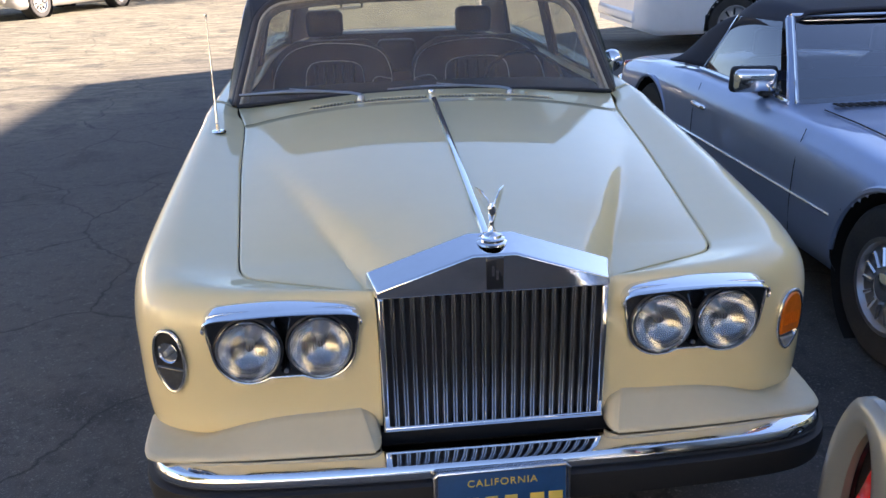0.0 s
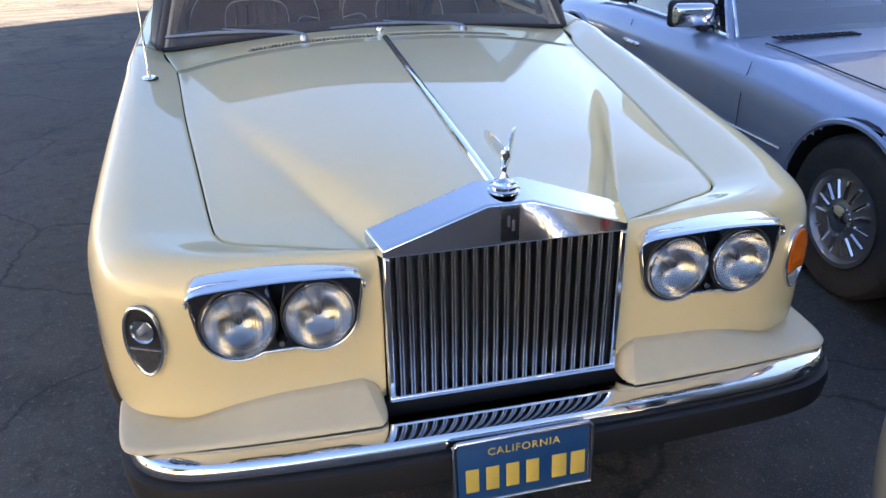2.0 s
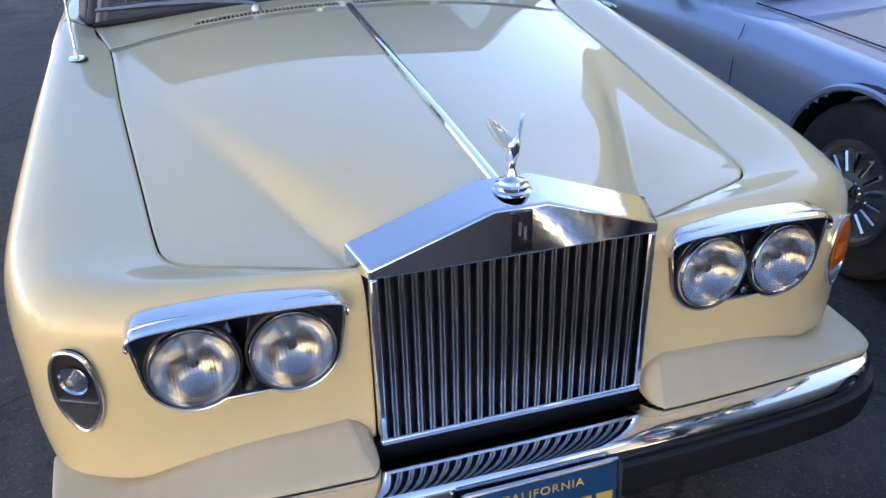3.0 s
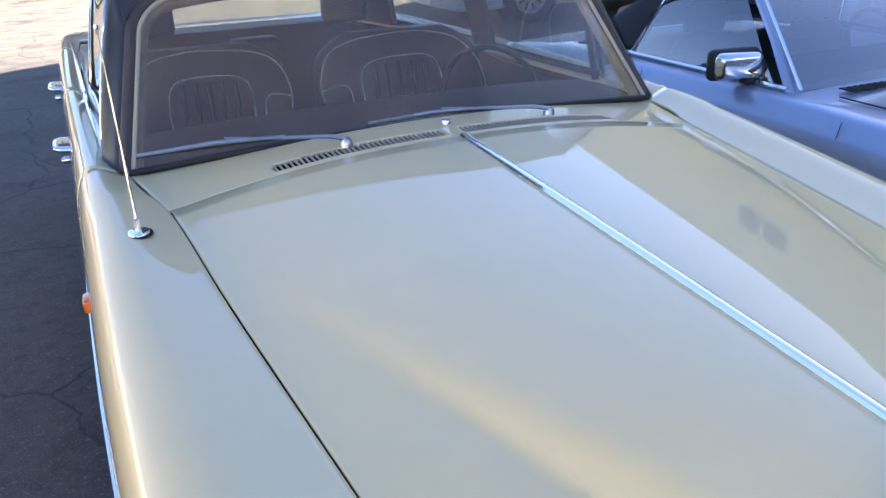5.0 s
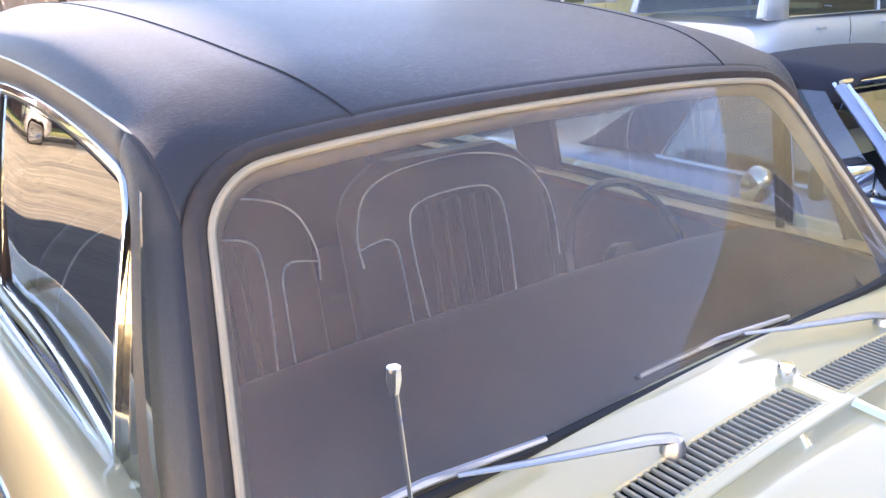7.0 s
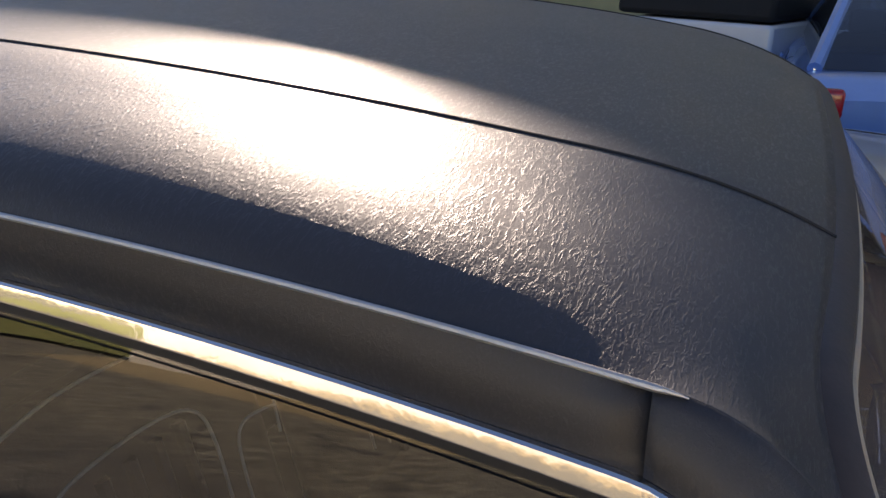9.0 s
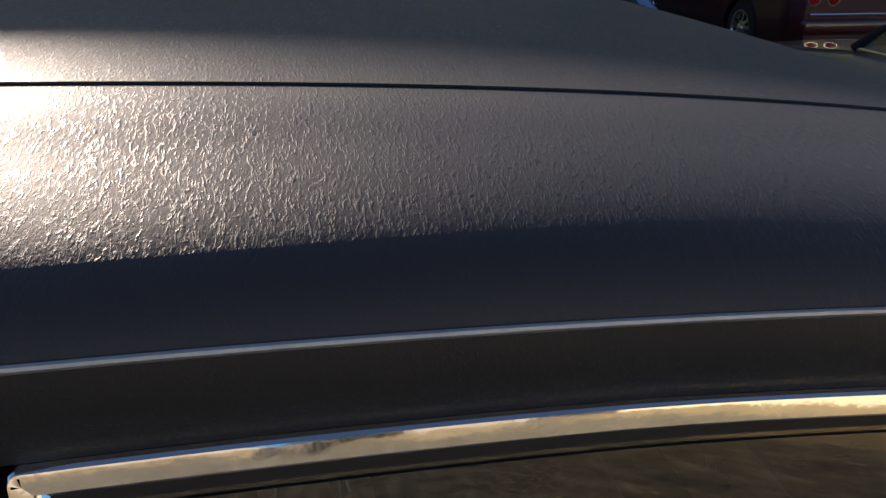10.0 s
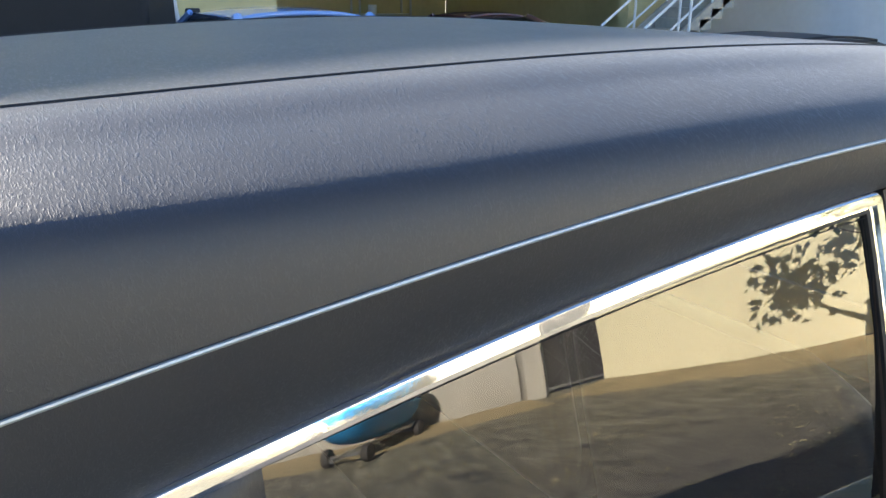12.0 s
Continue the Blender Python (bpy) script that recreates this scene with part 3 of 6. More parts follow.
# side lamps in the wings: the near one has lost its lens
def side_lamp(sgn):
    unit = thing("side_lamp", NOSE, "", "")
    unit.parent = saloon
    yaw = 25 * sgn
    m = pose(0.798 * sgn, 0.036, 0.652, 0, 0, 0) @ pose(0, 0, 0, 0, 0, yaw) @ pose(0, 0, 0, 90, 0, 0)
    out = []
    for a in np.linspace(0, 2 * math.pi, 40, endpoint=False):
        c, s = math.cos(a), math.sin(a)
        w = 0.044 * (1.0 if s > 0 else 1 - 0.42 * s * s)
        out.append((w * (abs(c) ** 0.8) * (1 if c > 0 else -1), 0.080 * (abs(s) ** 0.9) * (1 if s > 0 else -1)))
    rim = [(x, z, 0.004) for x, z in out]
    part("lamp_rim", xform(tube(rim + rim[:1], 0.0045, 8, caps=False), m), OLD_CHROME, unit, "dull chrome rim")
    part("lamp_back", xform(prism([(x, z) for x, z in out], -0.03, 0.002, "z"), m), DARK if sgn < 0 else CHROME, unit)
    if sgn > 0:
        up = [(x * 0.95, z * 0.96) for x, z in out if z > -0.040]
        dn = [(x * 0.95, z * 0.96) for x, z in out if z <= -0.040]
        part("amber_lens", xform(prism(up, -0.012, 0.010, "z"), m), ORANGE, unit, "orange ribbed lens", bevel=0.006)
        part("clear_lens", xform(prism(dn, -0.012, 0.008, "z"), m), CLEAR_LENS, unit, "clear grey lens", bevel=0.005)
        part("lens_rib", xform(join(*[tube([(-0.024 + 0.008 * k, -0.01, 0.0105), (-0.024 + 0.008 * k, 0.022, 0.0105)], 0.0018, 5) for k in range(7)]), m), ORANGE, unit)
    else:
        part("bulb_cup", xform(lathe([(0.028, 0.007), (0.027, 0.010), (0.024, 0.006), (0.014, 0.004), (0.0, 0.0035)], 24), m @ pose(0.002, 0.026, 0)), CHROME, unit, "bare bulb holder")
        part("bulb", xform(lathe([(0.0, 0.010), (0.007, 0.006), (0.009, -0.002), (0.006, -0.012)], 14), m @ pose(0.002, 0.028, 0.012)), CLEAR_LENS, unit)
        dn = [(x * 0.93, z * 0.95) for x, z in out if z <= -0.012]
        part("clear_lens", xform(prism(dn, -0.014, 0.007, "z"), m), SMOKE_LENS, unit, "clouded grey lower lens", bevel=0.005)
    return unit


side_lamp(-1)
side_lamp(1)

# filler panels above the bumper: sloping before the lamps, level round the wing's corner
lip = spline([(-0.281, -0.070), (-0.282, -0.112), (-0.296, -0.136), (-0.328, -0.142), (-0.59, -0.133), (-0.775, -0.116), (-0.822, -0.102), (-0.845, -0.072), (-0.855, -0.012), (-0.862, 0.085)], 70)
root = spline([(-0.281, -0.058), (-0.296, -0.055), (-0.325, -0.053), (-0.355, -0.053), (-0.59, -0.046), (-0.69, -0.030), (-0.735, -0.006), (-0.775, 0.025), (-0.800, 0.065), (-0.815, 0.11)], 70)
P = []
for (lx, ly), (rx, ry) in zip(lip, root):
    run = math.hypot(lx - rx, ly - ry)
    rise = 0.78 * run * (1 - 0.94 * smooth01((-lx - 0.46) / 0.38))
    row = []
    for k, dz in ((0.02, -0.015), (-0.02, -0.012), (-0.025, -0.006), (0.02, -0.001), (0.08, 0.0), (0.35, 0.0), (0.7, 0.0), (1.0, 0.0)):
        row.append((lx + (rx - lx) * k, ly + (ry - ly) * k, 0.498 + dz + rise * max(0.0, k)))
    P.append(row)
both("bumper_shelf", grid(P), CREAM_DULL, saloon, "cream filler panel above the bumper", solid=0.004, smooth=50)

# bumper: chrome upper blade, rubber face below
plan = spline([(-0.888, 0.42), (-0.888, 0.15), (-0.868, 0.0), (-0.815, -0.080), (-0.69, -0.122), (-0.40, -0.142), (0, -0.148)], 60)
plan = np.vstack([plan, [(-x, y) for x, y in plan[::-1][1:]]]) + np.array([0.010, 0.0])


def sweep(profile, path):
    """Sweeps (outward, z) pairs along a plan line."""
    P = []
    for i, (x, y) in enumerate(path):
        d = np.subtract(path[min(i + 1, len(path) - 1)], path[max(i - 1, 0)])
        d = d / np.linalg.norm(d)
        nx, ny = d[1], -d[0]
        P.append([(x + nx * o, y + ny * o, z) for o, z in profile])
    return grid(P)


bumper = part("bumper_blade", sweep([(-0.10, 0.424), (-0.06, 0.433), (-0.02, 0.436), (0.002, 0.431), (0.010, 0.422), (0.014, 0.405), (0.012, 0.396), (0.0, 0.390), (-0.03, 0.388)], plan), CHROME, saloon, "chrome bumper blade")
bumper.matrix_basis = NOSE
rubber = part("bumper_rubber", sweep([(-0.05, 0.392), (0.014, 0.391), (0.026, 0.386), (0.030, 0.36), (0.024, 0.318), (0.0, 0.305), (-0.06, 0.300), (-0.10, 0.31)], plan), RUBBER, saloon, "thick black rubber bumper face")
rubber.matrix_basis = NOSE
part("under_panel", box((0, 0.03, 0.37), (1.46, 0.18, 0.24), 0.03), DARK, saloon)

# number plate
plate = part("number_plate", box((0, 0, 0), (0.302, 0.004, 0.148), 0.004, 2), PLATE_BLUE, saloon, "blue registration plate with yellow marks")
plate.matrix_basis = pose(-0.006, -0.238, 0.399, -3, -0.6, 0)
part("plate_frame", join(tube([(-0.158, -0.003, -0.078), (-0.158, -0.003, 0.070), (-0.150, -0.003, 0.079), (0.150, -0.003, 0.079), (0.158, -0.003, 0.070), (0.158, -0.003, -0.078), (-0.158, -0.003, -0.078)], 0.005, 8, caps=False), box((0, 0.004, 0), (0.31, 0.003, 0.155))), OLD_CHROME, plate, "thin chrome plate frame")
bars = []
for k in range(4):
    bars.append(box((-0.118 + 0.046 * k, -0.003, -0.022), (0.030, 0.002, 0.060), 0.002))
for k in range(2):
    bars.append(box((0.082 + 0.044 * k, -0.003, -0.022), (0.034, 0.002, 0.060), 0.002))
for k, b in enumerate(bars):
    part("plate_bar", b, PLATE_YELLOW, plate)
word = bpy.data.curves.new("state_name", "FONT")
word.body, word.size, word.align_x, word.align_y, word.extrude = "CALIFORNIA", 0.026, "CENTER", "CENTER", 0.0006
word.space_character = 1.15
wo = new("state_name", word)
wo.data.materials.append(PLATE_YELLOW)
wo.parent = plate
wo.matrix_basis = pose(0, -0.0032, 0.046, 90, 0, 0)

# ---- roof, screens and windows ----
def cub(c, y):
    u = min(y, 3.95) - 2.5
    return c[0] + c[1] * u + c[2] * u * u + c[3] * u ** 3


def drip(y):
    return -cub((0.738, 0.0192, -0.0079, -0.0424), y), cub((1.454, 0.0373, -0.0874, -0.0135), y)


def seam(y):
    return -cub((0.5255, 0.0330, -0.0790, 0.0010), y), cub((1.522, 0.0688, -0.0910, 0.0202), y)


def cant(y):
    if y < 2.5:
        return -0.724 - 0.075 * (2.5 - y) ** 2, cub((1.400, 0.0337, -0.05, 0.0), y)
    return -cub((0.724, 0.0274, -0.0727, 0.0), y), cub((1.400, 0.0337, -0.14, 0.0), y)


def roof_pt(r, y):
    xd, zd = drip(y)
    xs, zs = seam(y)
    rs = abs(xs / xd)
    zc = zs + 0.0022
    q = 3.2 + 3.4 * smooth01((y - 2.5) / 1.2)      # squarer shoulder towards the rear
    p = math.log(1 - ((zs - zd) / (zc - zd)) ** q) / math.log(rs)
    z = zd + (zc - zd) * max(0.0, 1 - abs(r) ** p) ** (1 / q)
    if abs(r) > rs:
        # outside the welt the shoulder slopes evenly, then turns down to the drip rail
        f, w = (abs(r) - rs) / (1 - rs), abs(xd) - abs(xs)
        s0 = 0.08 + 0.08 * smooth01((y - 2.4) / 1.2)
        rest = (zs - zd) / w - s0 - 0.38 / 3
        fall = s0 * f + 0.38 / 3 * f ** 3 + rest * f ** 16
        turn = 18 + 12 * smooth01((y - 2.9) / 0.6)
        even = 0.15 * f + 0.13 * f * f + ((zs - zd) / w - 0.28) * f ** turn      # fuller shoulder over the rear door
        zo = zs - w * (fall + (even - fall) * smooth01((y - 2.45) / 0.5))
        z += (zo - z) * smooth01((abs(r) - rs) / (1 - rs) * 2.2)
    if y < 1.97:
        z -= 0.055 * ((1.97 - y) / 0.13) ** 2.2
    if y > 3.95:
        z -= 0.42 * (y - 3.95) + 0.5 * (y - 3.95) ** 2
    return Vector((r * -xd, y, z))


RS = [math.sin(a) for a in np.linspace(-math.pi / 2, math.pi / 2, 101)]


def ws_top(x):
    e = abs(x) / 0.68
    return Vector((x, 1.882 + 0.028 * e ** 3, 1.394 - 0.034 * e ** 2.5 - 0.010 * e ** 8))


def ws_base(x):
    e = abs(x) / 0.78
    return Vector((x, 1.560 + 0.075 * e ** 4, 1.028 - 0.045 * e ** 2.6))


def ws_at(u, k):
    return ws_base(u * 0.775).lerp(ws_top(u * 0.67), k)


RU, RK = 0.12, 0.17
half = [(-1.0, k) for k in np.linspace(0, 1 - RK, 16)]
half += [(-1 + RU - RU * math.cos(a), 1 - RK + RK * math.sin(a)) for a in np.linspace(0.15, math.pi / 2, 9)]
half += [(u, 1.0) for u in np.linspace(-1 + RU, 0, 18)[1:]]
loop = [ws_at(u, k) for u, k in half + [(-u, k) for u, k in half[::-1][1:]]]
EDGING, LINING = [], []
mid = ws_at(0, 0.4)
for i, p in enumerate(loop):
    t = (loop[min(i + 1, len(loop) - 1)] - loop[max(i - 1, 0)]).normalized()
    nrm = Vector((p.x * 0.45, -0.76, 0.62)).normalized()
    out = t.cross(nrm).normalized()
    if out.dot(p - mid) < 0:
        out = -out
    LINING.append([p - nrm * 0.006, p - nrm * 0.020 - out * 0.004, p - nrm * 0.036 - out * 0.010])
    EDGING.append([p + nrm * o + out * w for o, w in ((-0.006, -0.003), (0.012, 0.007), (0.016, 0.015), (0.014, 0.025), (0.008, 0.034), (-0.010, 0.046))])
EDGE_LINE = [row[4] for row, (p) in zip(EDGING, loop)][16:-16]
EDGE_S = [0.0]
for a, b in zip(EDGE_LINE[:-1], EDGE_LINE[1:]):
    EDGE_S.append(EDGE_S[-1] + (b - a).length)


def roof_front(r):
    """Front edge of the roof, where it meets the edging of the windscreen."""
    d = (math.asin(max(-1.0, min(1.0, r))) / math.pi + 0.5) * EDGE_S[-1]
    return Vector([float(np.interp(d, EDGE_S, [p[i] for p in EDGE_LINE])) for i in range(3)])


def roof_at(r, s):
    """A point of the roof; s runs 0 to 1 over the front curve, then on by metres."""
    y1 = 2.14 - 0.14 * abs(r) ** 4
    if s >= 1.0:
        return roof_pt(r, y1 + (s - 1.0))
    q, e = roof_pt(r, y1), roof_front(r)
    q2 = roof_pt(r, y1 + 0.02)
    c = q + (q - q2) / 0.02 * (y1 - e.y) * 0.60
    c.x = e.x * 0.5 + q.x * 0.5
    c.z = max(c.z, e.z + 0.004)
    return e * (1 - s) ** 2 + c * (2 * s * (1 - s)) + q * s * s


P = [[roof_at(r, s) for r in RS] for s in list(np.linspace(0, 1, 16)) + list(1 + np.linspace(0, 1, 60)[1:] * 2.0)]
part("roof", grid(P), VINYL, saloon, "black grained vinyl roof with a lengthwise seam", solid=0.015, smooth=60)
SEAM_R = [(s, seam(2.10 + max(0, s - 1))[0] / -drip(2.10 + max(0, s - 1))[0] - 0.111 * max(0.0, 1 - s)) for s in list(np.linspace(0, 1, 14)) + list(1 + np.linspace(0, 1, 50)[1:] * 1.95)]
both("roof_seam", tube([roof_at(r, s) + Vector((0, 0, 0.0003)) for s, r in SEAM_R], 0.0018, 6), RUBBER, saloon, "dark welt along the roof")
rail = [roof_at(-1, s_) + Vector((-0.0008, 0, -0.0002)) for s_ in list(np.linspace(0.88, 1, 10)) + list(1 + np.linspace(0.02, 1.95, 50))]
both("drip_rail", tube(rail, [0.0005 + 0.0018 * min(1.0, n_ / 9) for n_ in range(60)], 8), WORN_ALLOY, saloon, "thin bright drip rail")
# flat strip between the drip rail and the window frames
P = []
for y in np.linspace(1.999, 4.10, 60):
    (xd, zd), (xc, zc) = drip(y), cant(y)
    P.append([(xd + 0.010, y, zd - 0.004), (xd + 0.0005, y, zd - 0.002)] + [(xd + (xc - xd) * k - 0.004 * math.sin(math.pi * k), y, zd - 0.003 + (zc - zd) * k) for k in (0.25, 0.5, 0.75)] + [(xc - 0.001, y, zc), (xc + 0.010, y, zc - 0.004)])
both("cant_rail", grid(P), VINYL, saloon, solid=0.02)


P = []
for k in np.linspace(0, 1, 12):
    row = []
    for u in np.linspace(-1, 1, 41):
        a, b = ws_base(u * 0.775), ws_top(u * 0.67)
        p = a.lerp(b, k)
        p.y -= 0.012 * math.sin(math.pi * k) * (1 - u * u)
        row.append(p)
    P.append(row)
screen = part("windscreen", grid(P), WINDSHIELD, saloon, "dusty curved windscreen with glare haze painted in")
screen.visible_shadow = False
# frame round the screen: inner pale bead, outer brown-black vinyl edge
part("screen_bead", tube([p + Vector((0, -0.003, 0.002)) for p in loop], 0.0062, 8), TRIM_CREAM, saloon, "pale bead round the windscreen")
part("screen_lining", grid(LINING), TRIM_TAN, saloon, "pale lining inside the screen frame", solid=0.003)
part("screen_surround", grid(EDGING), TRIM_BROWN, saloon, "worn brown-black vinyl edging round the windscreen", solid=0.004)
base = [ws_base(u * 0.785) + Vector((0, -0.004, 0.003)) for u in np.linspace(-1, 1, 41)]
part("screen_seal", tube(base, 0.009, 8), RUBBER, saloon, "black rubber seal")

# side windows: x follows the lean of the glass
def side_x(y, z):
    xc, zc = cant(y)
    d = zc - z
    lean = 0.27 - 0.025 * smooth01((y - 2.9) / 0.6)
    return max(xc - lean * d + 0.18 * d * d, -0.832)      # the glass curves in more at its top


def pane(yb0, yb1, yt0, yt1, inset=0.012):
    P = []
    for k in np.linspace(0, 1, 10):
        row = []
        for u in np.linspace(0, 1, 14):
            yt = yt0 + (yt1 - yt0) * u
            yb = yb0 + (yb1 - yb0) * u
            zt = cant(yt)[1] - inset
            z = 0.99 + (zt - 0.99) * k
            y = yb + (yt - yb) * k
            row.append((side_x(y, z) + 0.004, y, z))
        P.append(row)
    return grid(P)


def frame_loop(yb0, yb1, yt0, yt1, r0=0.03, r1=0.012):
    """Window outline as (y, z): up the front edge, back along the top, down and home; front and rear top corners rounded."""
    zt0, zt1 = cant(yt0)[1], cant(yt1)[1]
    raw = [(yb0, 0.99), (yt0, zt0), (yt1, zt1), (yb1, 0.99)]
    tops = [(yt0 + (yt1 - yt0) * u, cant(yt0 + (yt1 - yt0) * u)[1]) for u in np.linspace(0, 1, 24)]

    def fillet(a, c, b, r):
        ua = np.subtract(a, c) / np.linalg.norm(np.subtract(a, c))
        ub = np.subtract(b, c) / np.linalg.norm(np.subtract(b, c))
        h = math.acos(max(-1, min(1, float(ua @ ub)))) / 2
        d = r / math.tan(h)
        p, q = np.array(c) + ua * d, np.array(c) + ub * d
        o = np.array(c) + (ua + ub) / np.linalg.norm(ua + ub) * r / math.sin(h)
        res = []
        for k in np.linspace(0, 1, 9):
            v = (p - o) * (1 - k) + (q - o) * k
            res.append(tuple(o + v / np.linalg.norm(v) * r))
        return res, d

    c0, d0 = fillet(raw[0], raw[1], tops[4], r0)
    c1, d1 = fillet(tops[-4], raw[2], raw[3], r1)
    pts = [(yb0 + (c0[0][0] - yb0) * k, 0.99 + (c0[0][1] - 0.99) * k) for k in np.linspace(0, 0.97, 12)] + c0
    pts += [p for p in tops if yt0 + d0 + 0.01 < p[0] < yt1 - d1 - 0.01] + c1
    pts += [(c1[-1][0] + (yb1 - c1[-1][0]) * k, c1[-1][1] + (0.99 - c1[-1][1]) * k) for k in np.linspace(0.03, 1, 12)]
    pts += [(yb1 + (yb0 - yb1) * u, 0.99) for u in np.linspace(0.03, 0.97, 14)]
    return pts


def ribbon(pts, width, lift):
    """A flat bright frame of some width inside a loop in the window plane."""
    n = len(pts)
    cy, cz = sum(p[0] for p in pts) / n, sum(p[1] for p in pts) / n
    P = []
    for i in range(n):
        a, b = pts[i - 1], pts[(i + 1) % n]
        ty, tz = b[0] - a[0], b[1] - a[1]
        L = math.hypot(ty, tz) or 1
        ny, nz = -tz / L, ty / L
        if (cy - pts[i][0]) * ny + (cz - pts[i][1]) * nz < 0:
            ny, nz = -ny, -nz
        row = []
        for o, h in ((0.0, -0.004), (0.0005, lift + 0.001), (0.002, lift + 0.0025), (0.0035, lift + 0.0025), (0.60 * width, lift + 0.0022), (0.66 * width, lift - 0.003), (0.95 * width, lift - 0.004), (width, -0.002), (width, -0.006)):
            y, z = pts[i][0] + ny * o, pts[i][1] + nz * o
            row.append((side_x(y, z) - h, y, z))
        P.append(row)
    return grid(P, close_u=True)


# screen pillars: one skin from the roof edge down to the waist
FRONT = frame_loop(1.915, 2.782, 1.940, 2.826, 0.075, 0.008)
up = [q for q in FRONT[:22]] + [q for q in FRONT[22:] if q[0] < 1.999 and q[1] > 1.2]
up = [(y, z) for y, z in up if y < 1.999]
up.append((1.999, cant(1.999)[1]))
ul = [0.0]
for a, b in zip(up[:-1], up[1:]):
    ul.append(ul[-1] + math.dist(a, b))
tops_ = [EDGING[i][4] for i in range(0, 17)] + [roof_at(-1, s_) for s_ in np.linspace(0.06, 1, 16)]
tl_ = [0.0]
for a, b in zip(tops_[:-1], tops_[1:]):
    tl_.append(tl_[-1] + (b - a).length)
P = []
for n_, tp in enumerate(tops_):
    d = tl_[n_] / tl_[-1] * ul[-1]
    y, z = float(np.interp(d, ul, [q[0] for q in up])), float(np.interp(d, ul, [q[1] for q in up]))
    low = max(0.0, 1 - d / 0.36)
    y -= 0.13 * low
    bt = Vector((side_x(y, z) - 0.002, y, z))
    P.append([tp.lerp(bt, k) + Vector((-0.012 * math.sin(math.pi * k) * (1 - 0.6 * n_ / len(tops_)), 0, 0)) for k in np.linspace(0, 1, 7)] + [bt + Vector((0.02, 0, 0))])
both("screen_pillar", grid(P), VINYL, saloon, "vinyl-covered screen pillar", solid=0.012, smooth=60)
WINDOWS = [("front_window", 1.915, 2.782, 1.940, 2.826, 0.075, 0.008), ("rear_window", 2.85, 3.86, 2.892, 3.80, 0.010, 0.07)]
for nm, b0, b1, t0, t1, r0, r1 in WINDOWS:
    for sgn in (-1, 1):
        f = (lambda vf: vf) if sgn < 0 else mirror_x
        w = part(nm, f(pane(b0, b1, t0, t1)), GLASS, saloon, "side window glass")
        w.visible_shadow = False
        part("window_frame", f(ribbon(frame_loop(b0, b1, t0, t1, r0, r1), 0.021, 0.004)), CHROME, w, "chrome window frame")
        part("window_seal", f(ribbon([(cyz[0] * 0.968 + 0.032 * 0.5 * (b0 + t1), cyz[1] * 0.93 + 0.07 * 1.19) for cyz in frame_loop(b0, b1, t0, t1, r0, r1)], 0.014, -0.002)), RUBBER, w, "black rubber seal")
sill = [[(np.interp(y, (1.64, 2.70, 3.75, 4.3), (-0.785, -0.832, -0.81, -0.78)), y, 0.984), (side_x(y, 0.99) - 0.004, y, 0.991), (side_x(y, 0.99) + 0.05, y, 0.990)] for y in np.linspace(1.68, 4.0, 30)]
both("window_ledge", grid(sill), CREAM, saloon, solid=0.006)
# quarter light ahead of the front window and pillars between
for sgn in (-1, 1):
    f = (lambda vf: vf) if sgn < 0 else mirror_x
    q = part("quarter_light", f(pane(1.71, 1.915, 1.915, 1.935)), GLASS, saloon)
    q.visible_shadow = False
    for (b0, b1, t0, t1, m_) in ((2.784, 2.794, 2.828, 2.838, RUBBER), (2.794, 2.834, 2.838, 2.876, CHROME), (2.834, 2.848, 2.876, 2.890, RUBBER)):
        P = []
        for k in np.linspace(0, 1, 10):
            zt = cant(0.5 * (t0 + t1))[1]
            z = 0.985 + (zt - 0.985) * k
            ya, yb = b0 + (t0 - b0) * k, b1 + (t1 - b1) * k
            P.append([(side_x(ya, z) + 0.012, ya, z), (side_x(ya, z) - 0.006, ya, z), (side_x(yb, z) - 0.006, yb, z), (side_x(yb, z) + 0.012, yb, z)])
        part("door_pillar", f(grid(P)), m_, saloon, smooth=20)
# rear quarter panel, rear screen
P = []
for y in np.linspace(3.6, 4.45, 24):
    zt = cant(min(y, 3.95))[1] - max(0, y - 3.95) * 0.55
    P.append([(side_x(min(y, 3.95), 0.985 + (zt - 0.985) * k) + 0.12 * max(0, y - 3.9) * k, y, 0.965 + max(0.01, zt - 0.965) * k) for k in np.linspace(0, 1, 10)])
both("rear_quarter", grid(P), VINYL, saloon, solid=0.02)
P = [[(u * (0.66 - 0.10 * k), 4.52 - 0.42 * k - 0.0 * u, 0.97 + 0.44 * k - 0.05 * u * u * k) for u in np.linspace(-1, 1, 21)] for k in np.linspace(0, 1, 8)]
rg = part("rear_screen", grid(P), GLASS, saloon, "rear screen")
rg.visible_shadow = False
deck = SKIN_D[int(11.9 * 24):16 * 24 + 1:6]
P = [[(u * -r[2], r[3], r[4] + 0.012 * (1 - u * u)) for u in np.linspace(-1, 1, 21)] for r in deck]
part("boot_lid", grid(P), CREAM, saloon, solid=0.012)

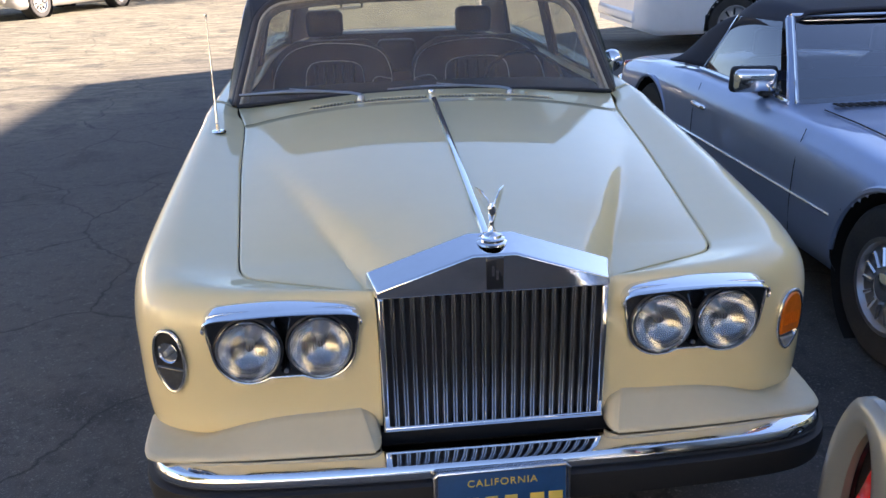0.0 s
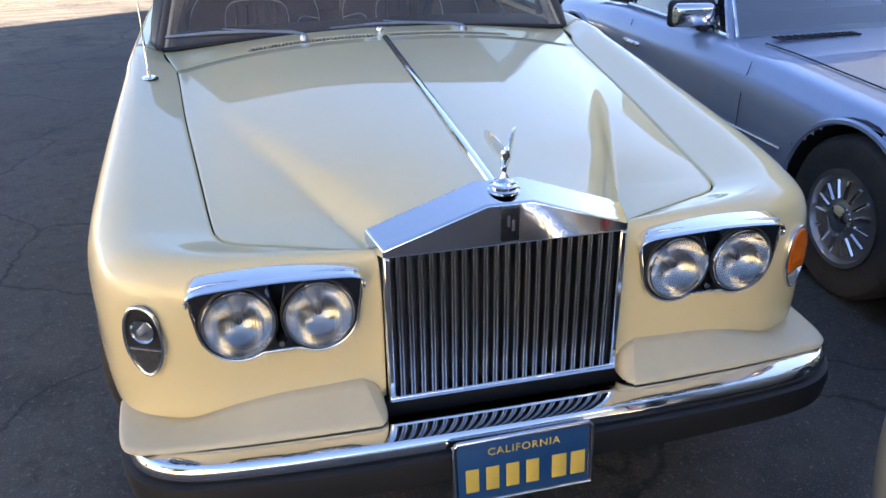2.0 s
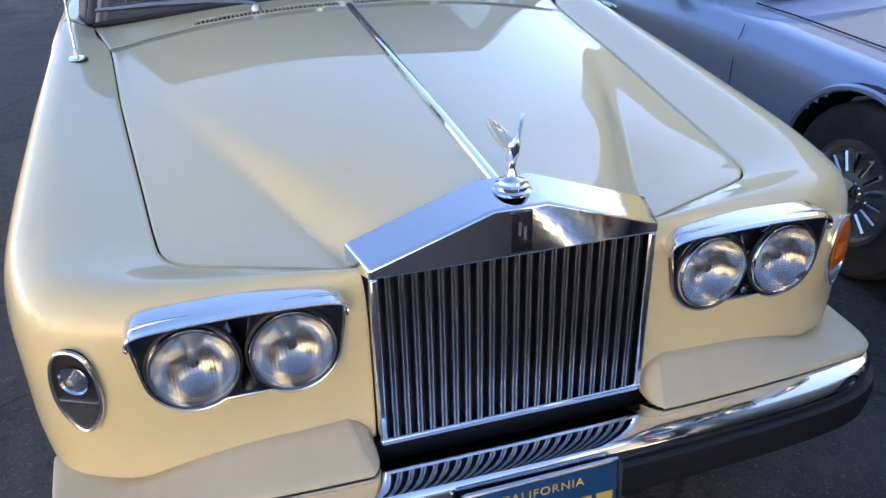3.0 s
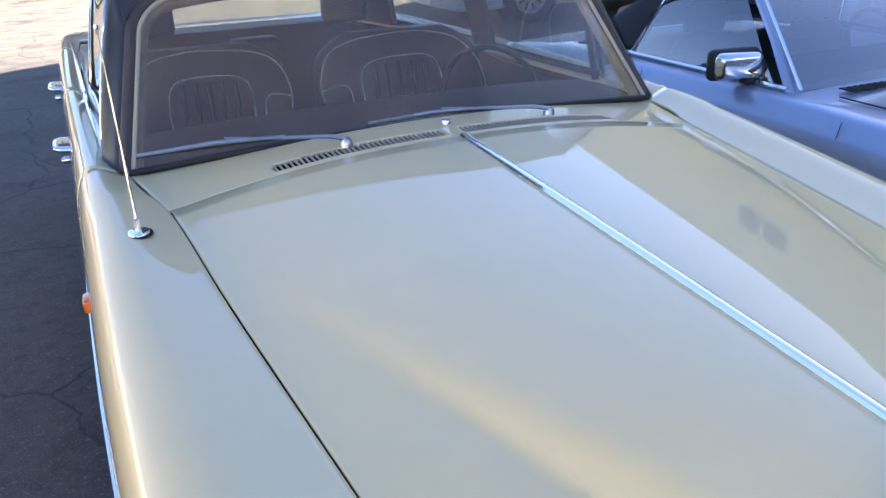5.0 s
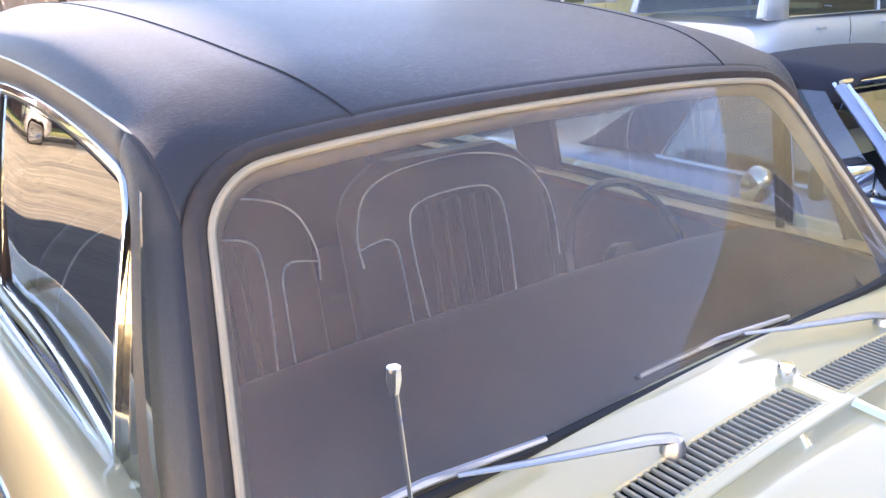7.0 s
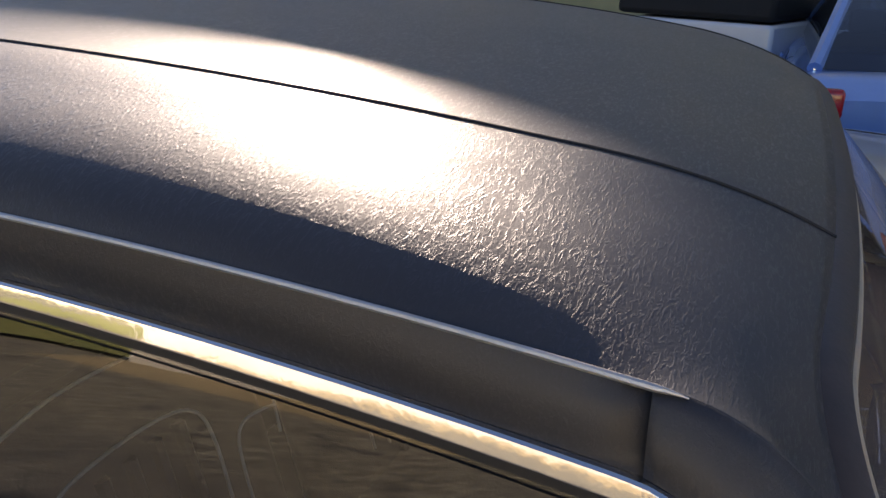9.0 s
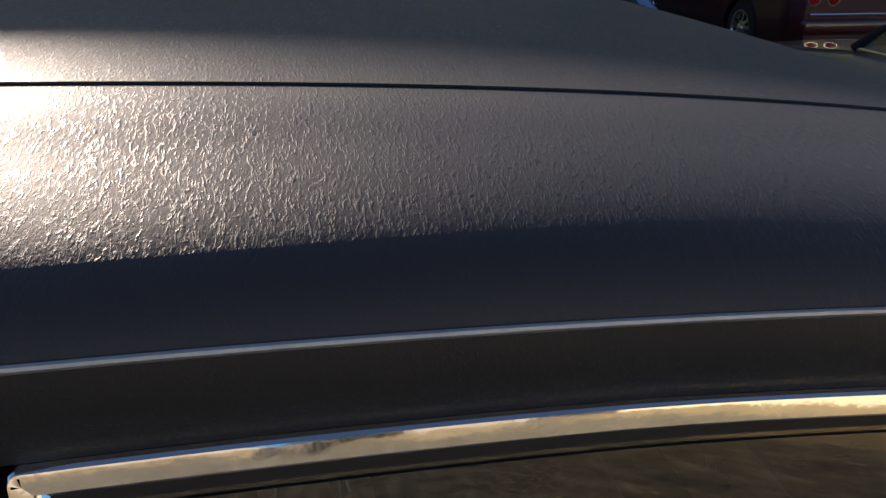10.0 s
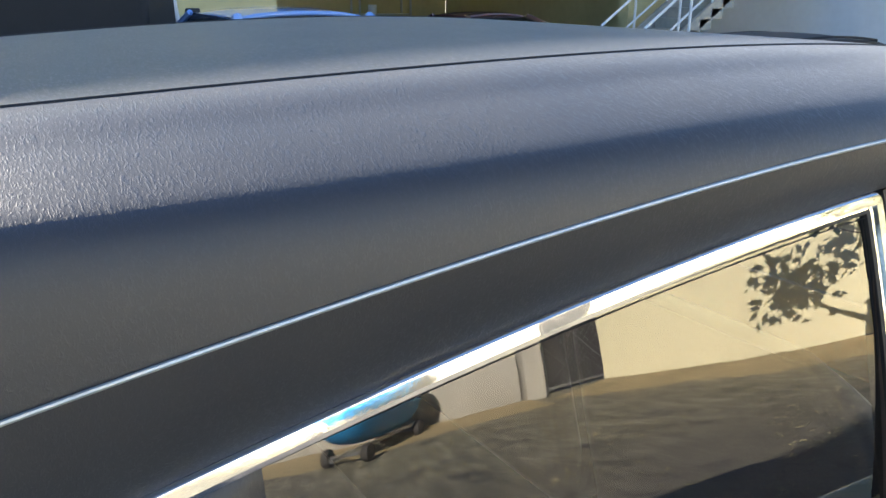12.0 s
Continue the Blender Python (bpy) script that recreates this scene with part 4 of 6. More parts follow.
# waist moulding and body-side strip
both("waist_moulding", tube([(-0.836, y, 0.990) for y in np.linspace(1.72, 4.2, 30)], 0.007, 8), CHROME, saloon, "chrome waist moulding")
line = [(SKIN_D[int(r * 24)][0] + 0.001, SKIN_D[int(r * 24)][1], 0.775) for r in np.linspace(6.2, 12.6, 60)]
both("body_strip", tube(line, 0.005, 8), CHROME, saloon, "chrome strip along the body side")
both("body_strip_inlay", tube([(x, y, z - 0.009) for x, y, z in line], 0.005, 6), PLATE_BLUE, saloon, "dark blue coach line")
mk = part("side_marker", box((-0.926, 1.228, 0.842), (0.022, 0.05, 0.03), 0.007, 3), ORANGE, saloon, "amber side marker")
part("marker_base", box((-0.914, 1.228, 0.842), (0.016, 0.062, 0.04), 0.005), CHROME, mk)


def door_handle(y):
    m = pose(-0.925, y, 0.86)
    return join(xform(tube([(0.01, -0.07, 0), (-0.02, -0.066, 0.002), (-0.034, -0.05, 0.003), (-0.036, 0, 0.003), (-0.034, 0.05, 0.003), (-0.02, 0.066, 0.002), (0.01, 0.07, 0)], [0.011, 0.011, 0.010, 0.010, 0.010, 0.011, 0.011], 10), m),
                xform(lathe([(0.0, 0.026), (0.010, 0.025), (0.013, 0.018), (0.013, 0.0)], 16), m @ pose(0, -0.02, -0.045, 0, -90, 0)))


for y in (2.52, 3.62):
    both("door_handle", door_handle(y), CHROME, saloon, "chrome door handle")
# round mirror on the driver's door
mir = part("door_mirror", xform(lathe([(0.0, 0.034), (0.025, 0.030), (0.046, 0.017), (0.052, 0.0), (0.052, -0.004), (0.048, -0.006), (0.0, -0.006)], 30), pose(0.925, 2.09, 1.045, 90, 0, -18)), CHROME, saloon, "round chrome door mirror")
part("mirror_stalk", tube([(0.84, 2.11, 0.975), (0.885, 2.10, 0.985), (0.92, 2.09, 1.0)], 0.010, 8), CHROME, mir)

# aerial on the wing
aer = part("aerial", join(lathe([(0.0, 0.006), (0.021, 0.005), (0.024, 0.0), (0.024, -0.004)], 20), lathe([(0.007, 0.004), (0.006, 0.03), (0.0, 0.032)], 12)), CHROME, saloon, "thin telescopic aerial")
aer.matrix_basis = pose(-0.805, 1.217, 0.978)
part("aerial_gasket", lathe([(0.028, 0.001), (0.029, -0.004), (0.020, -0.006)], 20), RUBBER, aer)
part("aerial_mast", join(tube([(0, 0, 0.02), (-0.001, 0.025, 0.16)], 0.0034, 8), tube([(-0.001, 0.025, 0.16), (-0.003, 0.044, 0.30)], 0.0025, 8), tube([(-0.003, 0.044, 0.30), (-0.005, 0.058, 0.396)], 0.0015, 8), xform(lathe([(0.0, 0.009), (0.0045, 0.008), (0.005, 0.0), (0.003, -0.010), (0.0, -0.012)], 12), pose(-0.005, 0.059, 0.401))), CHROME, aer)

# wipers and washer jet
def wiper(x0, y0, z0, x1, x2):
    piv = lathe([(0.0, 0.034), (0.012, 0.032), (0.016, 0.022), (0.017, 0.0)], 16)
    w = part("wiper", xform(piv, pose(x0, y0, z0 - 0.028)), STEEL, saloon, "chrome windscreen wiper")
    a, b = Vector((x0, y0, z0 + 0.004)), Vector((x1, y0 + 0.085, z0 + 0.024))
    part("wiper_arm", tube([a, a.lerp(b, 0.15) + Vector((0, -0.004, 0.006)), a.lerp(b, 0.7), b], [0.011, 0.010, 0.006, 0.004], 8, flat=0.6), STEEL, w)
    c = Vector((x2, y0 + 0.125, z0 + 0.0))
    d = Vector((x0 + (x1 - x0) * 0.45, y0 + 0.10, z0 + 0.004))
    part("wiper_blade", tube([d, d.lerp(c, 0.5) + Vector((0, 0.003, 0.006)), c], [0.004, 0.006, 0.004], 6), STEEL, w)
    part("blade_rubber", tube([d + Vector((0, 0.006, -0.006)), c + Vector((0, 0.006, -0.006))], 0.003, 5), RUBBER, w)


wiper(-0.280, 1.442, 1.045, -0.56, -0.765)
wiper(0.317, 1.462, 1.040, 0.03, -0.17)
part("washer_jet", xform(lathe([(0.0, 0.022), (0.011, 0.021), (0.013, 0.017), (0.013, 0.008), (0.010, 0.006), (0.010, -0.004)], 16), pose(0, 1.455, 1.036)), CHROME, saloon, "chrome washer jet")

# ---- wheels ----
def car_wheel(parent, m, r=0.345, w=0.20, rim_r=0.20, style="dish", face=None):
    tyre = part("tyre", xform(lathe([(rim_r, -w / 2), (r * 0.93, -w / 2), (r * 0.985, -w * 0.40), (r, -w * 0.25), (r, w * 0.25), (r * 0.985, w * 0.40), (r * 0.93, w / 2), (r * 0.8, w * 0.53), (rim_r, w / 2 - 0.01)], 44), m), TYRE, parent)
    rim = part("rim", xform(lathe([(rim_r + 0.004, w / 2 - 0.012), (rim_r + 0.006, w / 2 + 0.004), (rim_r - 0.012, w / 2 + 0.004), (rim_r - 0.022, w / 2 - 0.02), (rim_r * 0.62, w / 2 - 0.028), (rim_r * 0.3, w / 2 + 0.0), (0.0, w / 2 + 0.008)], 44), m), face or OLD_CHROME, tyre)
    if style == "spokes":
        sp = []
        for k in range(15):
            a = 2 * math.pi * k / 15
            sp.append(tube([(math.cos(a) * rim_r * 0.42, math.sin(a) * rim_r * 0.42, w / 2 - 0.004), (math.cos(a) * rim_r * 0.8, math.sin(a) * rim_r * 0.8, w / 2 - 0.012)], 0.009, 6))
        part("rim_rib", xform(join(*sp), m), CHROME, tyre)
        part("rim_gap", xform(lathe([(rim_r * 0.86, w / 2 - 0.021), (rim_r * 0.45, w / 2 - 0.021)], 40), m), STEEL, tyre)
    if style == "slots":
        sp = []
        for k in range(9):
            a = 2 * math.pi * k / 9
            sp.append(xform(box((0, 0, 0), (rim_r * 0.45, 0.028, 0.01), 0.008), pose(math.cos(a) * rim_r * 0.62, math.sin(a) * rim_r * 0.62, w / 2 - 0.018, 0, 0, math.degrees(a))))
        part("rim_slot", xform(join(*sp), m), DARK, tyre)
    part("hub_cap", xform(lathe([(0.0, w / 2 + 0.026), (0.03, w / 2 + 0.023), (0.055, w / 2 + 0.012), (0.062, w / 2 - 0.01)], 28), m), CHROME, tyre)
    return tyre


for sgn in (-1, 1):
    for wy, steer in ((WHEELS[0], 16), (WHEELS[1], 0)):
        m = pose(0.79 * sgn, wy, 0.345, 0, 0, -steer) @ pose(0, 0, 0, 0, 90 * sgn, 0)
        ty = car_wheel(saloon, m, 0.345, 0.205, 0.205)
        part("tyre_band", xform(lathe([(0.225, 0.1085), (0.262, 0.1095)], 44), m), WHITE_BAND, ty)

# ---- cabin ----
part("cabin_floor", box((0, 2.9, 0.32), (1.66, 2.9, 0.04)), DARK, saloon)
part("bulkhead", box((0, 1.60, 0.66), (1.5, 0.03, 0.6)), DARK, saloon)
part("headlining", grid([[(roof_pt(r * 0.96, y) - Vector((0, 0, 0.03))) for r in RS[::4]] for y in np.linspace(1.95, 4.1, 16)]), DASHPAD, saloon)
for sgn in (-1, 1):
    tr = part("door_trim", box((0.80 * sgn, 2.75, 0.66), (0.04, 2.1, 0.60), 0.015), LEATHER, saloon, "dark leather door trim")
    part("door_capping", box((0.800 * sgn, 2.75, 0.968), (0.05, 2.1, 0.035), 0.012), WALNUT, tr, "walnut door capping")
for sgn in (-1, 1):
    trim = [[(sgn * (0.795 - 0.235 * max(0.0, z - 1.0)), y, z) for y in (2.70 + 0.05 * (z - 0.97), 2.705 + 0.05 * (z - 0.97), 2.885 + 0.05 * (z - 0.97), 2.89 + 0.05 * (z - 0.97))] for z in np.linspace(0.97, 1.40, 9)]
    for r_ in trim:
        for n_ in (0, 3):
            r_[n_] = (r_[n_][0] + sgn * 0.02, r_[n_][1], r_[n_][2])
    part("pillar_trim", grid(trim), DARK_TRIM, saloon, "dark brown lining on the door pillar")
    part("divider_bar", tube([(sgn * 0.796, 1.935, 0.985), (sgn * 0.735, 1.955, 1.325)], 0.012, 6), RUBBER, saloon)
# dash top
P = []
for k in np.linspace(0, 1, 14):
    row = []
    for u in np.linspace(-1, 1, 31):
        y = 1.60 + 0.49 * k - 0.03 * abs(u) ** 4
        z = 0.988 + 0.018 * math.sin(math.pi * min(1, k * 0.9)) - 0.015 * abs(u) ** 3
        if k > 0.9:
            z -= (k - 0.9) / 0.1 * 0.05
        row.append((u * 0.765, y, z))
    P.append(row)
part("dash_top", grid(P), DASHPAD, saloon, "dark padded dash top", solid=0.03)
part("dash_fascia", box((0, 2.085, 0.86), (1.5, 0.04, 0.17), 0.01), WALNUT, saloon, "walnut fascia")


def torus(R, r, n=40, k=10, m=None):
    P = [[((R + r * math.cos(b)) * math.cos(a), (R + r * math.cos(b)) * math.sin(a), r * math.sin(b)) for b in np.linspace(0, 2 * math.pi, k, endpoint=False)] for a in np.linspace(0, 2 * math.pi, n, endpoint=False)]
    vf = grid(P, True, True)
    return xform(vf, m) if m is not None else vf


swm = pose(0.520, 2.17, 0.900, 62, 0, 0)
sw = part("steering_wheel", torus(0.205, 0.011, m=swm), LACQUER_BLACK, saloon, "thin black steering wheel")
part("wheel_spoke", join(xform(tube([(-0.2, 0.0, 0), (-0.05, -0.02, -0.015), (0.05, -0.02, -0.015), (0.2, 0.0, 0)], 0.010, 6), swm), xform(lathe([(0.0, 0.0), (0.05, -0.004), (0.055, -0.03), (0.04, -0.06)], 20), swm)), LACQUER_BLACK, sw)


def seat_back(x0, x1, y, z0, z1, lean=0.16, thick=0.13, n=24):
    """A backrest with rounded upper corners, domed front."""
    w, cx = (x1 - x0) / 2, (x0 + x1) / 2
    P = []
    for k in np.linspace(0, 1, n):
        z = z0 + (z1 - z0) * k
        e = max(0.0, (k - 0.70) / 0.30)
        half = w * (1 - 0.42 * e ** 3.0)
        ring = []
        for a in np.linspace(0, 2 * math.pi, 32, endpoint=False):
            c, s = math.cos(a), math.sin(a)
            c2, s2 = math.copysign(abs(c) ** 0.45, c), math.copysign(abs(s) ** 0.6, s)
            t = thick * (1 - 0.55 * e ** 2.2)
            ring.append((cx + half * c2, y + lean * k + s2 * t * 0.5, z))
        P.append(ring)
    V, F = grid(P, close_v=True)
    F += [tuple(range(len(V) - 32, len(V)))]
    return V, F


def front_seat(sgn):
    x0, x1 = (0.005, 0.735) if sgn > 0 else (-0.745, -0.098)
    s = thing("front_seat", pose(0, 0, 0), "", "")
    s.parent = saloon
    part("backrest", seat_back(x0, x1, 2.61, 0.48, 1.105), LEATHER, s, "dark leather backrest with pale piping")
    part("seat_cushion", box(((x0 + x1) / 2, 2.38, 0.52), (x1 - x0, 0.56, 0.20), 0.06, 4), LEATHER, s)

    def line(pts):
        return tube([(x, 2.61 + 0.16 * (z - 0.48) / 0.625 - 0.064 * (1 - 0.5 * max(0.0, (z - 0.92) / 0.19) ** 2.2) - 0.003, z) for x, z in pts], 0.0027, 6)

    def fx(u):
        return x0 + (x1 - x0) * u if sgn > 0 else x1 - (x1 - x0) * u

    outer = spline([(fx(0.02), 0.86), (fx(0.015), 0.94), (fx(0.07), 1.03), (fx(0.20), 1.075), (fx(0.42), 1.092), (fx(0.62), 1.092), (fx(0.82), 1.06), (fx(0.94), 0.98), (fx(0.985), 0.88), (fx(0.985), 0.75)], 50)
    inner = spline([(fx(0.27), 0.66), (fx(0.25), 0.80), (fx(0.245), 0.93), (fx(0.28), 0.985), (fx(0.40), 1.005), (fx(0.60), 1.005), (fx(0.68), 0.985), (fx(0.715), 0.93), (fx(0.72), 0.80), (fx(0.71), 0.66)], 50)
    wing = spline([(fx(0.01), 0.905), (fx(0.07), 0.915), (fx(0.14), 0.918), (fx(0.175), 0.89), (fx(0.185), 0.80), (fx(0.19), 0.68)], 24)
    part("piping", join(line(outer), line(inner), line(wing)), PIPING, s, "pale piping")
    pl = []
    for k in range(5):
        u = 0.33 + 0.075 * k
        pl.append(tube([(fx(u), 2.61 + 0.16 * (z - 0.48) / 0.625 - 0.062, z) for z in np.linspace(0.6, 0.985, 8)], 0.016, 8, flat=0.6))
    part("pleat", join(*pl), LEATHER, s)
    return s


front_seat(1)
front_seat(-1)
rear = thing("rear_seat", pose(0, 0, 0), "", "")
rear.parent = saloon
part("backrest", seat_back(-0.74, 0.74, 3.62, 0.45, 1.02, 0.2, 0.16), LEATHER, rear)
part("seat_cushion", box((0, 3.36, 0.47), (1.46, 0.56, 0.22), 0.06, 4), LEATHER, rear)
part("armrest", box((-0.03, 3.60, 0.90), (0.24, 0.12, 0.20), 0.03, 3), LEATHER, rear)
for x in (-0.485, 0.495):
    part("head_restraint", box((x, 3.80, 1.09), (0.24, 0.10, 0.17), 0.04, 4), LEATHER, rear, "dark padded head restraint")
part("parcel_shelf", box((0, 4.08, 0.965), (1.4, 0.5, 0.03), 0.01), LEATHER, saloon)

# ---- ground ----
def asphalt_material():
    m = bpy.data.materials.new("worn_asphalt")
    m.use_nodes = True
    nt = m.node_tree
    N, L = nt.nodes.new, nt.links.new
    b = nt.nodes["Principled BSDF"]
    tc = N("ShaderNodeTexCoord")

    def noise_(scale, detail=6, rough=0.6):
        n = N("ShaderNodeTexNoise")
        n.inputs["Scale"].default_value, n.inputs["Detail"].default_value, n.inputs["Roughness"].default_value = scale, detail, rough
        L(tc.outputs["Object"], n.inputs["Vector"])
        return n

    def rng(src, a, b_, lo=0.0, hi=1.0):
        r = N("ShaderNodeMapRange")
        for k, v in zip(("From Min", "From Max", "To Min", "To Max"), (a, b_, lo, hi)):
            r.inputs[k].default_value = v
        L(src, r.inputs["Value"])
        return r.outputs[0]

    def mixc(f, c1, c2):
        x = N("ShaderNodeMix")
        x.data_type = "RGBA"
        L(f, x.inputs[0])
        for sock, c in ((x.inputs[6], c1), (x.inputs[7], c2)):
            if isinstance(c, tuple):
                sock.default_value = (*c, 1)
            else:
                L(c, sock)
        return x.outputs[2]

    big, mid, fine, grit = noise_(0.35), noise_(1.7), noise_(14, 8), noise_(160, 3)
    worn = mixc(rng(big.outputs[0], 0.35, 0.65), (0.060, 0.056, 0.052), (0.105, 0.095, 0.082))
    # ground pales away from the saloon: dusty dirt, plus sunlight put into the colour
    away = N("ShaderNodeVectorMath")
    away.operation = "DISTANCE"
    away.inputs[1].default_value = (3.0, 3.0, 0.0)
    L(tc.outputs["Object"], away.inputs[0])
    sunlit_drift = N("ShaderNodeMath")
    sunlit_drift.operation = "MULTIPLY_ADD"
    L(big.outputs[0], sunlit_drift.inputs[0])
    sunlit_drift.inputs[1].default_value = 5.0
    L(away.outputs["Value"], sunlit_drift.inputs[2])
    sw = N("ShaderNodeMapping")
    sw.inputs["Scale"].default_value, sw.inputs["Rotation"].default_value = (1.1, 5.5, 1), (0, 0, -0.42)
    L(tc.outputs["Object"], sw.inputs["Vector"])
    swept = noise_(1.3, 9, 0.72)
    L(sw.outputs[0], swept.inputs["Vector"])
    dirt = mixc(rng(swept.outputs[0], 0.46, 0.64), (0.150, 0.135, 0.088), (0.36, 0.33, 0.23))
    # real dust and painted sunlight share this paler far tone
    dusty = mixc(rng(sunlit_drift.outputs[0], 9.0, 13.0), worn, dirt)
    stained = mixc(rng(mid.outputs[0], 0.54, 0.66, 0, 0.75), dusty, (0.036, 0.034, 0.032))
    speck = mixc(rng(fine.outputs[0], 0.5, 0.70, 0, 0.65), stained, (0.034, 0.033, 0.032))
    stones = noise_(55, 2)
    pebbly = mixc(rng(stones.outputs[0], 0.62, 0.72, 0, 0.6), speck, (0.21, 0.20, 0.185))
    gritty = mixc(rng(grit.outputs[0], 0.56, 0.74, 0, 0.7), pebbly, (0.24, 0.22, 0.19))
    # cracks
    v = N("ShaderNodeTexVoronoi")
    v.feature = "DISTANCE_TO_EDGE"
    v.inputs["Scale"].default_value = 0.9
    wv = N("ShaderNodeVectorMath")
    wv.operation = "MULTIPLY_ADD"
    wv.inputs[1].default_value = (0.35, 0.35, 0.35)
    L(mid.outputs[1], wv.inputs[0])
    L(tc.outputs["Object"], wv.inputs[2])
    L(wv.outputs[0], v.inputs["Vector"])
    col = mixc(rng(v.outputs["Distance"], 0.0, 0.010, 0.8, 0.0), gritty, (0.02, 0.019, 0.018))
    L(col, b.inputs["Base Color"])
    b.inputs["Roughness"].default_value = 0.85
    bp = N("ShaderNodeBump")
    bp.inputs["Strength"].default_value, bp.inputs["Distance"].default_value = 0.7, 0.006
    L(fine.outputs[0], bp.inputs["Height"])
    bp2 = N("ShaderNodeBump")
    bp2.inputs["Strength"].default_value, bp2.inputs["Distance"].default_value = 0.6, 0.003
    L(grit.outputs[0], bp2.inputs["Height"])
    L(bp.outputs[0], bp2.inputs["Normal"])
    L(bp2.outputs[0], b.inputs["Normal"])
    return m


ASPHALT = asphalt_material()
ys = np.concatenate([[-600, -150, -40], np.linspace(-15, 30, 46), [60, 200, 700]])
xs = np.concatenate([[-600, -150, -45], np.linspace(-25, 20, 46), [50, 150, 600]])
P = [[(x, y, 0.012 * noise.noise(Vector((x * 0.35, y * 0.35, 0))) - 0.006 if abs(x) < 26 and -16 < y < 31 else -0.006) for x in xs] for y in ys]
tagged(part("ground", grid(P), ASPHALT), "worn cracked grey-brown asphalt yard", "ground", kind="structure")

# ---- other parked vehicles ----
def paint(name, color, metal=0.3, rough=0.35):
    return mat(name, color, rough=rough, metal=metal, coat=1.0, coat_rough=0.03, vary=0.08, vary_scale=1.5, bump=0.01, bump_scale=9)


BLUE_SILVER = paint("blue_silver_metallic", (0.36, 0.44, 0.60), 0.5, 0.36)
SILVER = paint("silver_metallic", (0.45, 0.44, 0.43), 0.6)
WHITE = paint("white_gloss", (0.78, 0.78, 0.79), 0.0)
SKY_BLUE = paint("bright_blue_gloss", (0.18, 0.33, 0.66), 0.2)
MAROON = paint("dark_maroon_gloss", (0.06, 0.006, 0.010), 0.1)
RED = paint("red_gloss", (0.30, 0.015, 0.015), 0.0)
PEWTER = paint("pewter_gloss", (0.21, 0.21, 0.185), 0.4)
SOFT_TOP = mat("navy_black_canvas", (0.020, 0.021, 0.032), rough=0.75, vary=0.3, vary_scale=5, bump=0.3, bump_scale=300)
BLACK_CANVAS = mat("black_canvas", (0.012, 0.012, 0.013), rough=0.8, vary=0.3, vary_scale=5, bump=0.3, bump_scale=300)
BLACK_PLASTIC = mat("black_plastic", (0.02, 0.02, 0.021), rough=0.5, vary=0.2, vary_scale=6)


def body_loft(L, W, prof, z0=0.2, wheels=(), wr=0.36, wz=0.31, nose=0.25, tail=0.25, tuck=0.06):
    """prof: (fraction of length, top z, shoulder half width share). Front at y = 0, rear at y = L."""
    prof = np.array(prof, float)
    ys = np.unique(np.concatenate([np.linspace(0, L, 110), [0.01, 0.03, 0.06, L - 0.06, L - 0.03, L - 0.01]]))
    P = []
    for y in ys:
        k = y / L
        zt = np.interp(k, prof[:, 0], prof[:, 1])
        sh = np.interp(k, prof[:, 0], prof[:, 2])
        e = 1.0
        if y < nose:
            e = 1 - 0.16 * (1 - y / nose) ** 2.4
        if y > L - tail:
            e = 1 - 0.14 * (1 - (L - y) / tail) ** 2.4
        w = W / 2 * e
        low = z0 + (0.10 * max(0, 1 - y / 0.35) + 0.10 * max(0, 1 - (L - y) / 0.35))
        half = [(w * 0.93, low), (w * 0.985, low + 0.08), (w, low + (zt - low) * 0.42), (w * 0.995, low + (zt - low) * 0.62), (w * (1 - 0.2 * tuck), low + (zt - low) * 0.80), (w * (1 - tuck), low + (zt - low) * 0.92), (w * sh, zt - 0.012), (w * sh * 0.85, zt), (w * sh * 0.4, zt + 0.012), (0, zt + 0.016)]
        half = spline(half, 28)
        P.append([(-x, y, z) for x, z in half] + [(x, y, z) for x, z in half[::-1][1:]])
    V, F = grid(P)
    n = len(P[0])
    keep = []
    for q in F:
        y = sum(V[i][1] for i in q) / 4
        z = sum(V[i][2] for i in q) / 4
        x = abs(sum(V[i][0] for i in q) / 4)
        if x > W * 0.33 and any((y - wy) ** 2 + (z - wz) ** 2 < wr ** 2 for wy in wheels):
            continue
        keep.append(q)
    keep += [tuple(range(n)), tuple(reversed(range(len(V) - n, len(V))))]
    return V, keep


def quad(a, b, c, d, n=8, bulge=Vector((0, 0, 0))):
    a, b, c, d = map(Vector, (a, b, c, d))
    return grid([[a.lerp(b, u).lerp(d.lerp(c, u), v) + bulge * (4 * u * (1 - u) * 0.5 + 4 * v * (1 - v) * 0.5) for u in np.linspace(0, 1, n)] for v in np.linspace(0, 1, n)])


